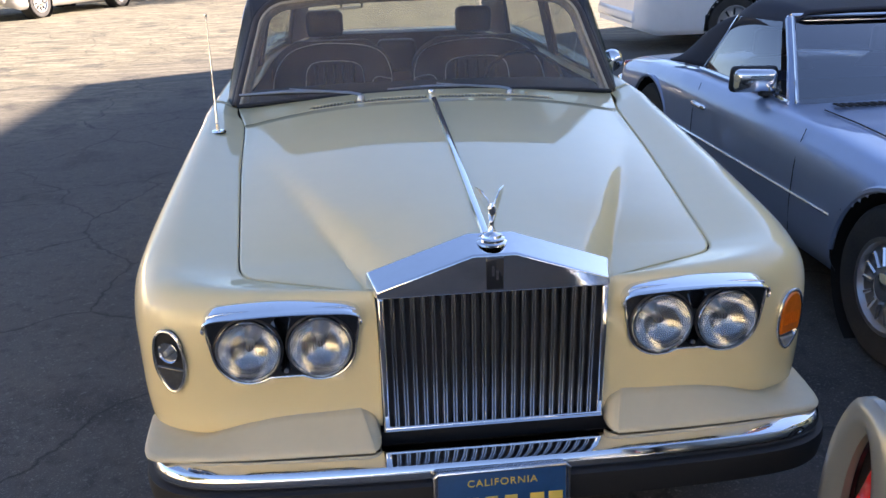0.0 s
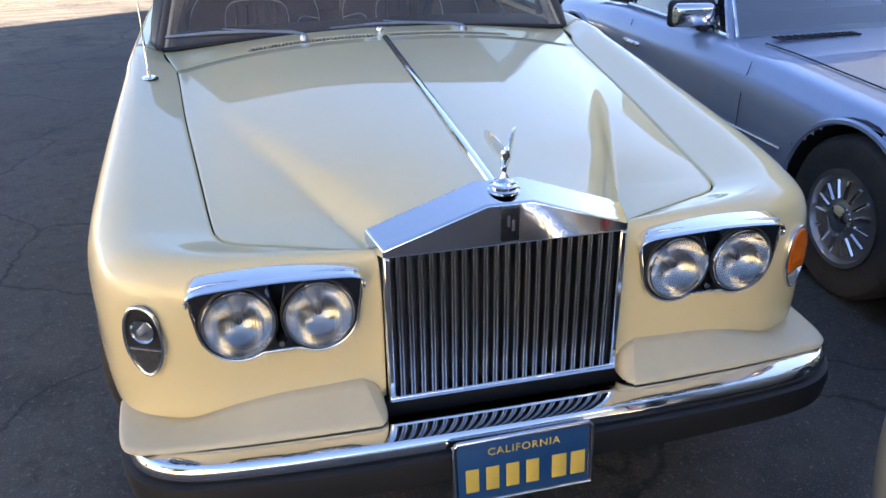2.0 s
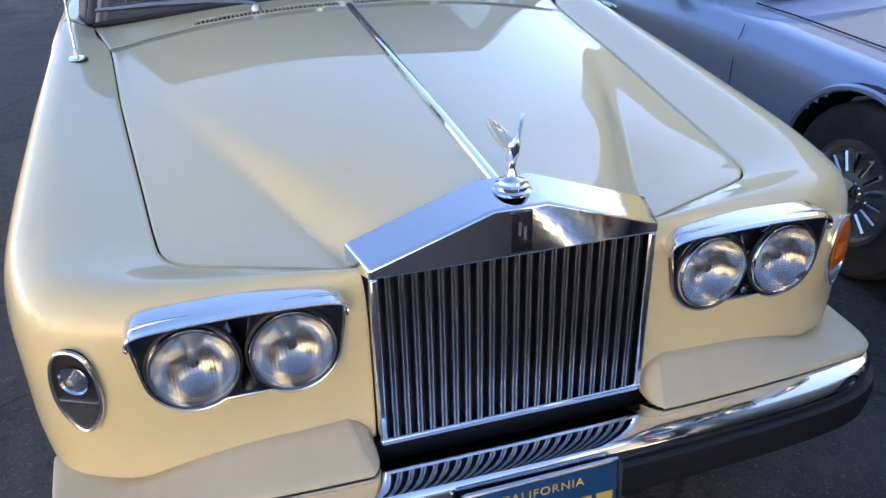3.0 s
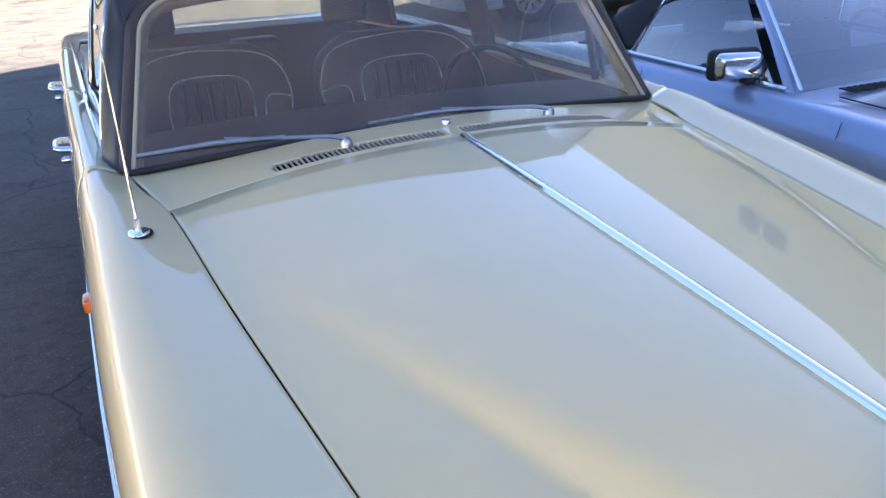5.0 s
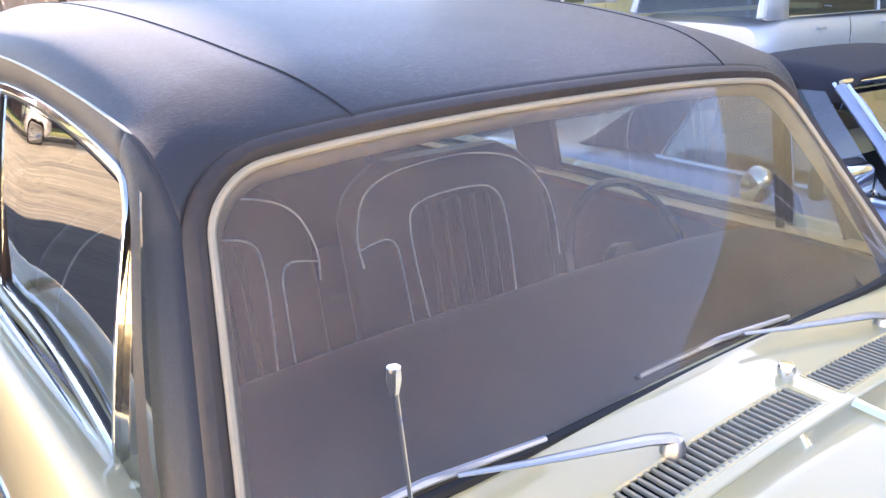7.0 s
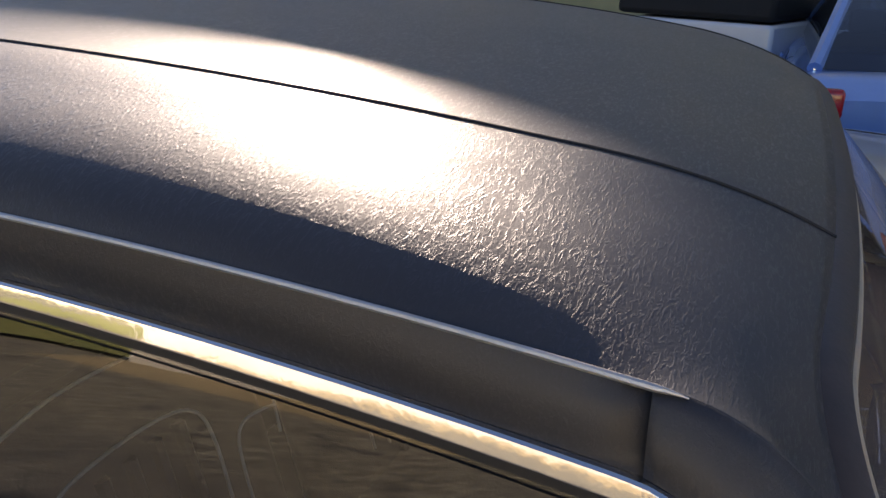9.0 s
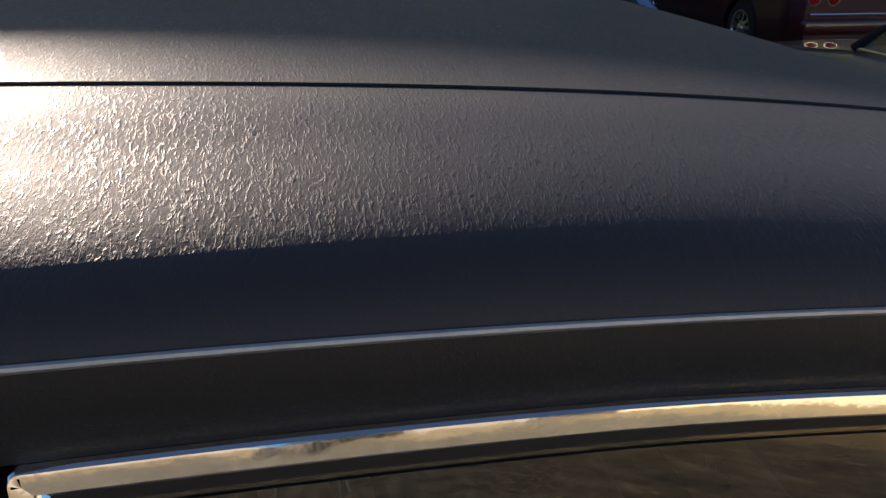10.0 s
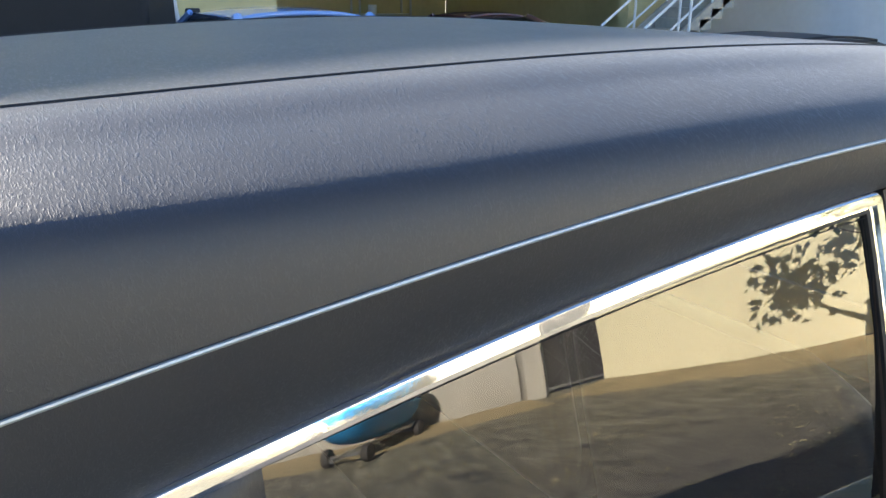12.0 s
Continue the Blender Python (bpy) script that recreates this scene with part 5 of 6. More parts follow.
def cabin(par, yb0, yt0, yt1, yb1, wb, wt, zb, zt, roof_mat, glass, frame, posts=(), zbr=None, back_glass=True):
    """Glasshouse: windscreen base and top, roof rear and rear base along y."""
    zbr = zbr or zb
    A, B, C, D = (wb, yb0, zb), (wt, yt0, zt), (wt * 0.97, yt1, zt - 0.01), (wb * 0.95, yb1, zbr)
    fl = lambda p: (-p[0], p[1], p[2])
    P = []
    for v in np.linspace(0, 1, 16):
        y = yt0 + (yt1 - yt0) * v
        P.append([(u * (wt + 0.012) * (1 - 0.03 * v), y - 0.05 * (1 - u * u) * (1 - v), zt + 0.035 * (1 - u * u) - 0.03 * abs(u) ** 6 + 0.025 * math.sin(math.pi * v)) for u in np.linspace(-1, 1, 21)])
    part("roof", grid(P), roof_mat, par, solid=0.03)
    g = part("windscreen", quad(A, fl(A), fl(B), B, 10, Vector((0, -0.05, 0.02))), glass, par)
    g.visible_shadow = False
    if back_glass:
        g = part("rear_screen", quad(C, fl(C), fl(D), D, 10, Vector((0, 0.04, 0.01))), glass, par)
        g.visible_shadow = False
    for s in (-1, 1):
        f = (lambda p: p) if s > 0 else fl
        g = part("side_glass", quad(f(A), f(D), f(C), f(B), 8, Vector((0.02 * s, 0, 0))), glass, par)
        g.visible_shadow = False
        part("pillar", tube([f(A), Vector(f(A)).lerp(Vector(f(B)), 0.5), f(B)], 0.028, 8), frame, par)
        part("pillar", tube([f(D), Vector(f(D)).lerp(Vector(f(C)), 0.5), f(C)], 0.045, 8), frame, par)
        part("waist_trim", tube([f(A), f(D)], 0.010, 6), CHROME, par)
        for yb, yt in posts:
            k0, k1 = (yb - yb0) / (yb1 - yb0), (yt - yt0) / (yt1 - yt0)
            part("pillar", tube([Vector(f(A)).lerp(Vector(f(D)), k0), Vector(f(B)).lerp(Vector(f(C)), k1)], 0.03, 8), frame, par)


def four_wheels(par, W, ys, r=0.31, w=0.19, rim=0.19, style="dish", face=None):
    for s in (-1, 1):
        for y in ys:
            m = pose(s * (W / 2 - w / 2 - 0.02), y, r) @ pose(0, 0, 0, 0, 90 * s, 0)
            car_wheel(par, m, r, w, rim, style, face)
            part("arch_liner", xform(lathe([(r + 0.065, 0.0), (r + 0.065, 0.22)], 36), pose(s * (W / 2 - 0.25 if s > 0 else W / 2 - 0.03), y, r, 0, 90, 0)), DARK, par)
            lip = [(s * (W / 2 - 0.008), y + (r + 0.052) * math.cos(a), r + (r + 0.052) * math.sin(a)) for a in np.linspace(0.05, math.pi - 0.05, 26)]
            part("arch_lip", tube(lip, 0.014, 6), BLUE_SILVER if style == "spokes" else DARK, par)


def interior(par, W, y0, y1, zb, seats):
    part("cabin_tub", box((0, (y0 + y1) / 2, zb * 0.55), (W * 0.86, y1 - y0, zb * 0.75), 0.02), DARK, par)
    for y in seats:
        for s in (-1, 1):
            part("seat_back", seat_back(s * 0.37 - 0.24, s * 0.37 + 0.24, y, 0.5, zb + 0.10, 0.12, 0.12, 12), LEATHER, par)
            part("head_restraint", box((s * 0.37, y + 0.15, zb + 0.18), (0.24, 0.08, 0.16), 0.03), LEATHER, par)


# the blue-silver roadster beside the saloon
def roadster():
    c = thing("roadster_car", pose(2.555, -0.02, 0), "blue-silver two-seat roadster with dark canvas top raised", "car")
    L, W = 4.42, 1.79
    prof = [(0, 0.60, 0.86), (0.03, 0.67, 0.88), (0.15, 0.745, 0.89), (0.36, 0.800, 0.90), (0.46, 0.812, 0.90), (0.72, 0.812, 0.88), (0.86, 0.785, 0.87), (0.97, 0.735, 0.86), (1.0, 0.67, 0.84)]
    part("body", body_loft(L, W, prof, 0.22, (0.92, 3.62), 0.37, 0.325), BLUE_SILVER, c, "blue-silver metallic body")
    four_wheels(c, W, (0.92, 3.62), 0.325, 0.19, 0.19, "spokes", STEEL)
    for s in (-1, 1):
        part("side_strip", tube([(s * (W / 2 + 0.002), y, 0.485) for y in np.linspace(1.32, 3.2, 12)], 0.007, 6), CHROME, c)
        for y in (1.66, 2.86):
            seam_ = [(s * (W / 2 * w_ + 0.0015), y + dy, z) for w_, z, dy in ((0.985, 0.30, 0), (1.0, 0.45, 0), (0.998, 0.60, 0.0), (0.985, 0.68, 0.01), (0.945, 0.775, 0.015))]
            part("door_gap", tube(seam_, 0.0018, 5), DARK, c)
        part("door_handle", join(box((s * (W / 2 - 0.005), 2.78, 0.665), (0.03, 0.19, 0.025), 0.008), box((s * (W / 2 + 0.01), 2.78, 0.665), (0.02, 0.10, 0.018), 0.006)), CHROME, c, "chrome door handle")
    # windscreen, posts
    zb, zt = 0.812, 1.170
    A, B = Vector((0.735, 2.01, zb)), Vector((0.575, 2.45, zt))
    fl = lambda p: Vector((-p[0], p[1], p[2]))
    g = part("windscreen", quad(A, fl(A), fl(B), B, 12, Vector((0, -0.07, 0.02))), TINT2, c, "dark windscreen")
    part("dash_top", box((0, 2.34, 0.79), (1.35, 0.5, 0.08), 0.03), DARK, c)
    for f in ((lambda p: Vector(p)), fl):
        part("screen_post", tube([f(A) + Vector((0, 0.01, -0.02)), f(A).lerp(f(B), 0.5), f(B)], [0.030, 0.026, 0.026], 8, flat=0.7), BLUE_SILVER, c)
        part("post_trim", tube([f(A) + Vector((0, -0.028, 0.01)), f(A).lerp(f(B), 0.5) + Vector((0, -0.028, 0.01)), f(B) + Vector((0, -0.025, 0.01))], 0.008, 6), CHROME, c)
        part("post_trim", tube([f(A) + Vector((0, 0.035, 0.01)), f(A).lerp(f(B), 0.5) + Vector((0, 0.032, 0.01)), f(B) + Vector((0, 0.028, 0.01))], 0.008, 6), CHROME, c)
    part("header_trim", tube([fl(B).lerp(B, k) + Vector((0, -0.05 * math.sin(math.pi * k), 0.016)) for k in np.linspace(0, 1, 16)], 0.011, 8), CHROME, c)
    # canvas top
    P = []
    for v in np.linspace(0, 1, 26):
        y = 2.43 + 1.10 * v
        zr = 1.200 + 0.03 * math.sin(math.pi * min(1, v * 1.5)) - (0.36 * max(0, (v - 0.42) / 0.58) ** 1.5)
        w = 0.60 + 0.10 * v
        row = []
        for u in np.linspace(-1, 1, 33):
            drop = 0.02 * abs(u) ** 2 + (0.085 + 0.10 * v) * max(0, (abs(u) - 0.8) / 0.2) ** 1.6
            row.append((u * w, y - 0.05 * (1 - u * u) * (1 - v) + 0.06 * (1 - u * u) * v, max(0.822, zr + 0.02 - drop)))
        P.append(row)
    part("canvas_top", grid(P), SOFT_TOP, c, "dark navy canvas top", solid=0.012)
    for s in (-1, 1):
        # rear quarter of the canvas, falling to the waist
        Q = []
        for k in np.linspace(0, 1, 10):
            Q.append([(s * (0.60 + 0.10 * v + 0.115 * k - 0.02 * v * k), 2.98 + 0.55 * v + 0.12 * k * (1 - v), (1.140 - 0.30 * v ** 1.6) * (1 - k) + 0.822 * k) for v in np.linspace(0, 1, 10)])
        part("canvas_quarter", grid(Q), SOFT_TOP, c, solid=0.01)
        gl = part("side_glass", quad((s * 0.745, 2.12, 0.822), (s * 0.735, 3.10, 0.822), (s * 0.612, 2.96, 1.14), (s * 0.588, 2.50, 1.15), 8, Vector((s * 0.015, 0, 0))), TINT2, c)
        gl.visible_shadow = False
        part("glass_edge", tube([(s * 0.742, 3.11, 0.822), (s * 0.618, 2.97, 1.14)], 0.007, 6), CHROME, c)
        part("waist_trim", tube([(s * 0.752, y, 0.822) for y in np.linspace(2.04, 3.12, 8)], 0.011, 6), CHROME, c, "bright waist strip")
        part("canvas_window", quad((s * 0.70, 3.24, 0.88), (s * 0.63, 3.46, 0.88), (s * 0.60, 3.43, 1.00), (s * 0.645, 3.27, 1.04), 5), CLEAR_LENS, c)
    # mirror
    for s in (-1, 1):
        mi = part("door_mirror", xform(join(box((0, -0.02, 0), (0.215, 0.07, 0.115), 0.03, 4), ), pose(s * 0.825, 2.27, 0.893, 0, 0, 12 * s)), CHROME, c, "chrome door mirror with black inner edge")
        part("mirror_cap", xform(box((0, 0.022, 0), (0.238, 0.06, 0.135), 0.026, 3), pose(s * 0.825, 2.27, 0.893, 0, 0, 12 * s)), BLACK_PLASTIC, mi)
        part("mirror_foot", box((s * 0.765, 2.25, 0.835), (0.07, 0.05, 0.05), 0.012), BLACK_PLASTIC, mi)
    interior(c, W, 2.3, 3.1, 0.80, (2.85,))
    part("steering_wheel", torus(0.19, 0.012, 30, 8, pose(0.37, 2.55, 0.82, 66, 0, 0)), BLACK_PLASTIC, c)
    # bonnet lines, air slots, wipers
    for s in (-1, 1):
        part("bonnet_line", tube([(s * (0.62 + 0.05 * k), 0.25 + 1.6 * k, np.interp((0.25 + 1.6 * k) / L, [p[0] for p in prof], [p[1] for p in prof]) + 0.008) for k in np.linspace(0, 1, 14)], 0.0035, 5), DARK, c)
        for k in range(12):
            part("air_slot", box((s * (0.16 + 0.038 * k), 1.89, 0.826), (0.024, 0.075, 0.006), 0.002), DARK, c)
    part("rear_bumper", box((0, L + 0.03, 0.52), (1.68, 0.14, 0.12), 0.04, 3), CHROME, c)
    part("front_bumper", box((0, -0.05, 0.48), (1.70, 0.16, 0.12), 0.04, 3), CHROME, c)
    for s in (-1, 1):
        part("tail_lamp", box((s * 0.62, L - 0.015, 0.63), (0.40, 0.05, 0.12), 0.02), RED_LENS, c)
        part("headlamp", box((s * 0.62, 0.012, 0.60), (0.36, 0.05, 0.16), 0.03), CLEAR_LENS, c)
    return c


roadster()


def plain_car(name, at, label, p, L, W, H, prof, cab, wheels, style="slots", wr=0.31, glass=GLASS, posts=(), roof_mat=None, lamps=True, seats=(), face=None):
    c = thing(name, at, label, "car")
    part("body", body_loft(L, W, prof, 0.22, wheels, wr + 0.05, wr), p, c)
    yb0, yt0, yt1, yb1, wb, wt, zb = cab
    cabin(c, yb0, yt0, yt1, yb1, wb, wt, zb, H - 0.035, roof_mat or p, glass, p, posts)
    four_wheels(c, W, wheels, wr, 0.19, wr * 0.64, style, face)
    if seats:
        interior(c, W, yb0 + 0.3, yb1 - 0.1, zb, seats)
    if lamps:
        for s in (-1, 1):
            part("tail_lamp", box((s * W * 0.39, L - 0.03, prof[-1][1] - 0.03), (W * 0.16, 0.09, 0.17), 0.03, 3), RED_LENS, c, "red tail lamp")
            part("headlamp", box((s * W * 0.36, 0.02, prof[0][1] - 0.04), (W * 0.18, 0.06, 0.13), 0.03), CLEAR_LENS, c)
    part("rear_bumper", box((0, L - 0.03, 0.47), (W * 0.88, 0.12, 0.17), 0.05, 3), p, c)
    part("front_bumper", box((0, 0.0, 0.45), (W * 0.88, 0.16, 0.17), 0.06, 3), p, c)
    for s in (-1, 1):
        part("door_mirror", box((s * (W / 2 + 0.07), yb0 + 0.35, zb + 0.06), (0.18, 0.10, 0.12), 0.04, 3), p, c)
        for y in (yb0 + 0.35, (yb0 + yb1) / 2 + 0.1):
            part("door_gap", tube([(s * (W / 2 * k + 0.001), y, z) for k, z in ((0.985, 0.32), (1.0, 0.5), (0.99, zb - 0.16), (0.955, zb - 0.03))], 0.003, 5), DARK, c)
            part("door_handle", box((s * (W / 2 + 0.004), y + 0.62, zb - 0.12), (0.03, 0.16, 0.03), 0.01), p, c)
    return c


SEDAN = [(0, 0.60, 0.82), (0.04, 0.72, 0.85), (0.25, 0.86, 0.86), (0.32, 0.92, 0.86), (0.75, 0.96, 0.85), (0.94, 0.94, 0.84), (1.0, 0.84, 0.80)]
TALL = [(0, 0.68, 0.82), (0.04, 0.82, 0.86), (0.22, 0.98, 0.88), (0.30, 1.04, 0.88), (0.9, 1.06, 0.88), (1.0, 1.0, 0.84)]
LOW = [(0, 0.48, 0.8), (0.08, 0.62, 0.84), (0.3, 0.76, 0.86), (0.6, 0.84, 0.86), (0.85, 0.92, 0.86), (1.0, 0.88, 0.84)]

# white tall wagon across the yard, rear towards the open lot
wag = plain_car("white_wagon", pose(9.4, 10.35, 0, 0, 0, 90), "long white passenger wagon with silver wheel covers, parked broadside", WHITE, 5.9, 1.90, 1.84, TALL, (0.45, 1.05, 5.45, 5.80, 0.82, 0.70, 1.05), (1.0, 4.5), "slots", 0.36, TINT, ((1.6, 1.65), (3.9, 3.85), (5.05, 5.0)), face=SILVER)
for s in (-1, 1):
    part("body_panel", quad((s * 0.835, 0.45, 1.04), (s * 0.835, 1.15, 1.04), (s * 0.73, 1.20, 1.78), (s * 0.73, 1.02, 1.78), 4), WHITE, wag, solid=0.02)
# pale van between the yard and the shop
PALE = paint("pale_blue_gloss", (0.62, 0.68, 0.76), 0.1)
van = plain_car("passenger_van", pose(10.35, 6.3, 0, 0, 0, 90), "pale blue-white passenger van with dark windows", PALE, 4.0, 1.85, 1.82, TALL, (0.75, 1.35, 3.75, 3.95, 0.82, 0.72, 1.08), (0.85, 3.15), "slots", 0.34, TINT, ((1.7, 1.75),), lamps=False)
for s in (-1, 1):
    part("body_panel", quad((s * 0.835, 3.55, 1.06), (s * 0.82, 3.92, 1.06), (s * 0.73, 3.78, 1.78), (s * 0.74, 3.55, 1.78), 4), PALE, van, solid=0.02)
# blue car, tail towards the roadster
plain_car("blue_coupe", pose(8.35, 1.02, 0, 0, 0, 90), "bright blue modern coupe seen from behind", SKY_BLUE, 4.45, 1.80, 1.40, SEDAN, (1.35, 2.1, 3.25, 4.05, 0.76, 0.58, 0.95), (0.90, 3.50), "slots", 0.32, TINT, seats=(2.5,))
# silver people carrier by the fence
plain_car("silver_minivan", pose(-8.49, 17.73, 0, 0, 0, -21.7), "silver minivan parked by the wire fence", SILVER, 4.8, 1.9, 1.75, TALL, (0.95, 1.7, 4.4, 4.7, 0.82, 0.68, 1.05), (0.95, 3.85), "slots", 0.34, TINT, ((2.6, 2.65),))
# old red saloon far behind
plain_car("red_saloon", pose(8.8, 13.6, 0, 0, 0, -72), "red older saloon with chrome bumper", RED, 4.6, 1.75, 1.42, SEDAN, (1.5, 2.0, 3.2, 3.8, 0.76, 0.6, 0.95), (0.9, 3.5), "dish", 0.31, TINT)
# low dark maroon sports car at the workshop door, four round tail lamps
spc = plain_car("sports_coupe", pose(11.4, -3.3, 0, 0, 0, 90), "low dark maroon sports coupe with round tail lamps", MAROON, 4.5, 1.86, 1.24, LOW, (1.5, 2.2, 3.0, 4.2, 0.76, 0.55, 0.84), (0.95, 3.45), "slots", 0.32, TINT, lamps=False)
for x in (-0.72, -0.50, 0.50, 0.72):
    part("tail_lamp", xform(lathe([(0.0, 0.02), (0.05, 0.018), (0.068, 0.006), (0.070, -0.03)], 24), pose(x, 4.50, 0.76, -90, 0, 0)), RED_LENS, spc, "round red tail lamp")
    part("lamp_ring", xform(torus(0.072, 0.008, 24, 6), pose(x, 4.505, 0.76, 90, 0, 0)), CHROME, spc)
part("rear_trim", tube([(x, 4.52, 0.60) for x in np.linspace(-0.75, 0.75, 8)], 0.012, 6), CHROME, spc)

# pewter convertible parked across in front of the roadster; its rear corner stands beside the saloon's nose
conv = thing("convertible_car", pose(4.99, -1.43, 0, 0, 0, 90), "pewter grand tourer convertible with black canvas top", "car")
CP = [(0, 0.56, 0.84), (0.05, 0.68, 0.86), (0.3, 0.80, 0.87), (0.36, 0.83, 0.87), (0.72, 0.86, 0.86), (0.9, 0.84, 0.88), (0.985, 0.87, 0.88), (1.0, 0.84, 0.88)]
part("body", body_loft(4.42, 1.78, CP, 0.22, (0.9, 3.45), 0.37, 0.32, 0.3, 0.10), PEWTER, conv, "pewter grey body")
four_wheels(conv, 1.78, (0.9, 3.45), 0.32, 0.19, 0.2, "slots")
cabin(conv, 1.45, 2.0, 2.95, 3.45, 0.74, 0.58, 0.84, 1.25, BLACK_CANVAS, GLASS, BLACK_CANVAS, ((2.75, 2.72),), 0.86)
interior(conv, 1.7, 1.8, 3.2, 0.8, (2.55,))
for s in (-1, 1):
    part("canvas_edge", tube([(s * 0.585, y, 1.235) for y in np.linspace(2.0, 2.95, 12)], 0.009, 6), CHROME, conv)
    part("canvas_bow", tube([(u * 0.57, 2.2 + 0.32 * (1 + s), 1.262 + 0.035 * (1 - u * u)) for u in np.linspace(-1, 1, 14)], 0.012, 6), BLACK_CANVAS, conv)
    rim_pts = [(s * (0.70 + 0.072 * math.cos(a)), 4.462, 0.68 + 0.205 * math.sin(a)) for a in np.linspace(0, 2 * math.pi, 36, endpoint=False)]
    tl = part("tail_lamp", tube(rim_pts + rim_pts[:1], 0.024, 10, caps=False, flat=1.3), PEWTER, conv, "oval tail lamp in a painted rim")
    part("lamp_recess", xform(lathe([(0.0, -0.032), (0.11, -0.030), (0.14, 0.0)], 30), pose(s * 0.70, 4.466, 0.68, -90, 0, 0) @ Matrix.Diagonal((0.50, 1.42, 1, 1))), LACQUER_BLACK, tl)
    part("red_lens", xform(lathe([(0.0, 0.022), (0.05, 0.018), (0.075, 0.0), (0.075, -0.04)], 26), pose(s * 0.69, 4.446, 0.655, -90, 0, 0) @ Matrix.Diagonal((0.52, 1.9, 1, 1))), RED_LENS, tl)
part("rear_bumper", box((0, 4.43, 0.36), (1.6, 0.12, 0.12), 0.04, 3), CHROME, conv)


# white open utility vehicle with black canvas, flared wings
def utility():
    c = thing("utility_car", pose(9.6, 1.35, 0, 0, 0, 68), "white boxy off-road utility vehicle with black canvas top", "car")
    side = [(0.0, 0.62), (0.0, 1.02), (1.05, 1.06), (1.28, 1.08), (1.32, 1.05), (1.6, 0.72), (2.2, 0.72), (2.3, 1.04), (3.55, 1.04), (3.55, 0.52), (0.4, 0.52)]
    part("body", xform(prism(side, -0.72, 0.72, "x"), pose(0, 0, 0)), WHITE, c, bevel=0.03)
    part("canvas_top", join(prism([(1.55, 1.06), (1.75, 1.70), (3.45, 1.70), (3.56, 1.06)], -0.72, 0.72, "x")), BLACK_CANVAS, c, bevel=0.05)
    part("windscreen_frame", join(*[tube([(s * 0.70, 1.18, 1.06), (s * 0.66, 1.42, 1.66)], 0.03, 8) for s in (-1, 1)], tube([(-0.66, 1.42, 1.66), (0.66, 1.42, 1.66)], 0.03, 8)), WHITE, c)
    g = part("windscreen", quad((0.68, 1.19, 1.08), (-0.68, 1.19, 1.08), (-0.64, 1.41, 1.64), (0.64, 1.41, 1.64), 4), GLASS, c)
    for s in (-1, 1):
        for y in (0.62, 2.98):
            arc = [(s * 0.80, y + 0.47 * math.cos(a), 0.42 + 0.45 * math.sin(a)) for a in np.linspace(0.1, math.pi - 0.1, 16)]
            P = [[(s * 0.68, p[1], p[2]), (s * 0.80, p[1], p[2] + 0.01), (s * 0.90, p[1], p[2] - 0.02), (s * 0.90, p[1], p[2] - 0.06)] for p in arc]
            part("wing_flare", grid(P), BLACK_PLASTIC, c, solid=0.02)
            car_wheel(c, pose(s * 0.76, y, 0.37) @ pose(0, 0, 0, 0, 90 * s, 0), 0.37, 0.24, 0.2, "slots")
        part("door_mirror", box((s * 0.86, 1.28, 1.25), (0.16, 0.05, 0.2), 0.02), BLACK_PLASTIC, c)
        part("fuel_cap", box((s * 0.722, 2.3, 0.90), (0.012, 0.10, 0.10), 0.02), BLACK_PLASTIC, c)
    part("front_bumper", box((0, -0.12, 0.55), (1.5, 0.12, 0.14), 0.02), BLACK_PLASTIC, c)
    return c


utility()

# ---- the shop building that shades the yard, and what stands round it ----
YELLOW_WALL = mat("pale_yellow_render", (0.62, 0.53, 0.27), rough=0.85, vary=0.2, vary_scale=0.8, bump=0.3, bump_scale=40)
WHITE_WALL = mat("white_painted_wall", (0.70, 0.73, 0.78), rough=0.8, vary=0.12, vary_scale=0.9, bump=0.2, bump_scale=40)
CREAM_WALL = mat("cream_garden_wall", (0.72, 0.66, 0.44), rough=0.85, vary=0.18, vary_scale=0.7, bump=0.4, bump_scale=30)
CONCRETE = mat("raw_concrete", (0.40, 0.38, 0.33), rough=0.9, vary=0.3, vary_scale=1.5, bump=0.5, bump_scale=25)
WOOD_BROWN = mat("brown_boarding", (0.14, 0.07, 0.045), rough=0.7, vary=0.35, vary_scale=1.2, bump=0.2, bump_scale=30)
GRASS = mat("dry_grass", (0.28, 0.26, 0.06), rough=0.9, color2=(0.14, 0.17, 0.035), vary_scale=2.5, bump=0.8, bump_scale=30)
WHITE_STEEL = mat("white_railing_paint", (0.75, 0.76, 0.78), rough=0.45, vary=0.1, vary_scale=8)
GALV = mat("galvanised_wire", (0.42, 0.42, 0.42), rough=0.45, metal=0.8, vary=0.2, vary_scale=12)
POOL_BLUE = mat("faded_blue_plastic", (0.03, 0.24, 0.55), rough=0.4, vary=0.25, vary_scale=4)
BARK = mat("grey_bark", (0.10, 0.08, 0.06), rough=0.9, vary=0.5, vary_scale=12, bump=0.6, bump_scale=40)
LEAF = mat("dull_leaf", (0.05, 0.075, 0.025), rough=0.6, vary=0.5, vary_scale=6)

WX, WH = 10.5, 6.75


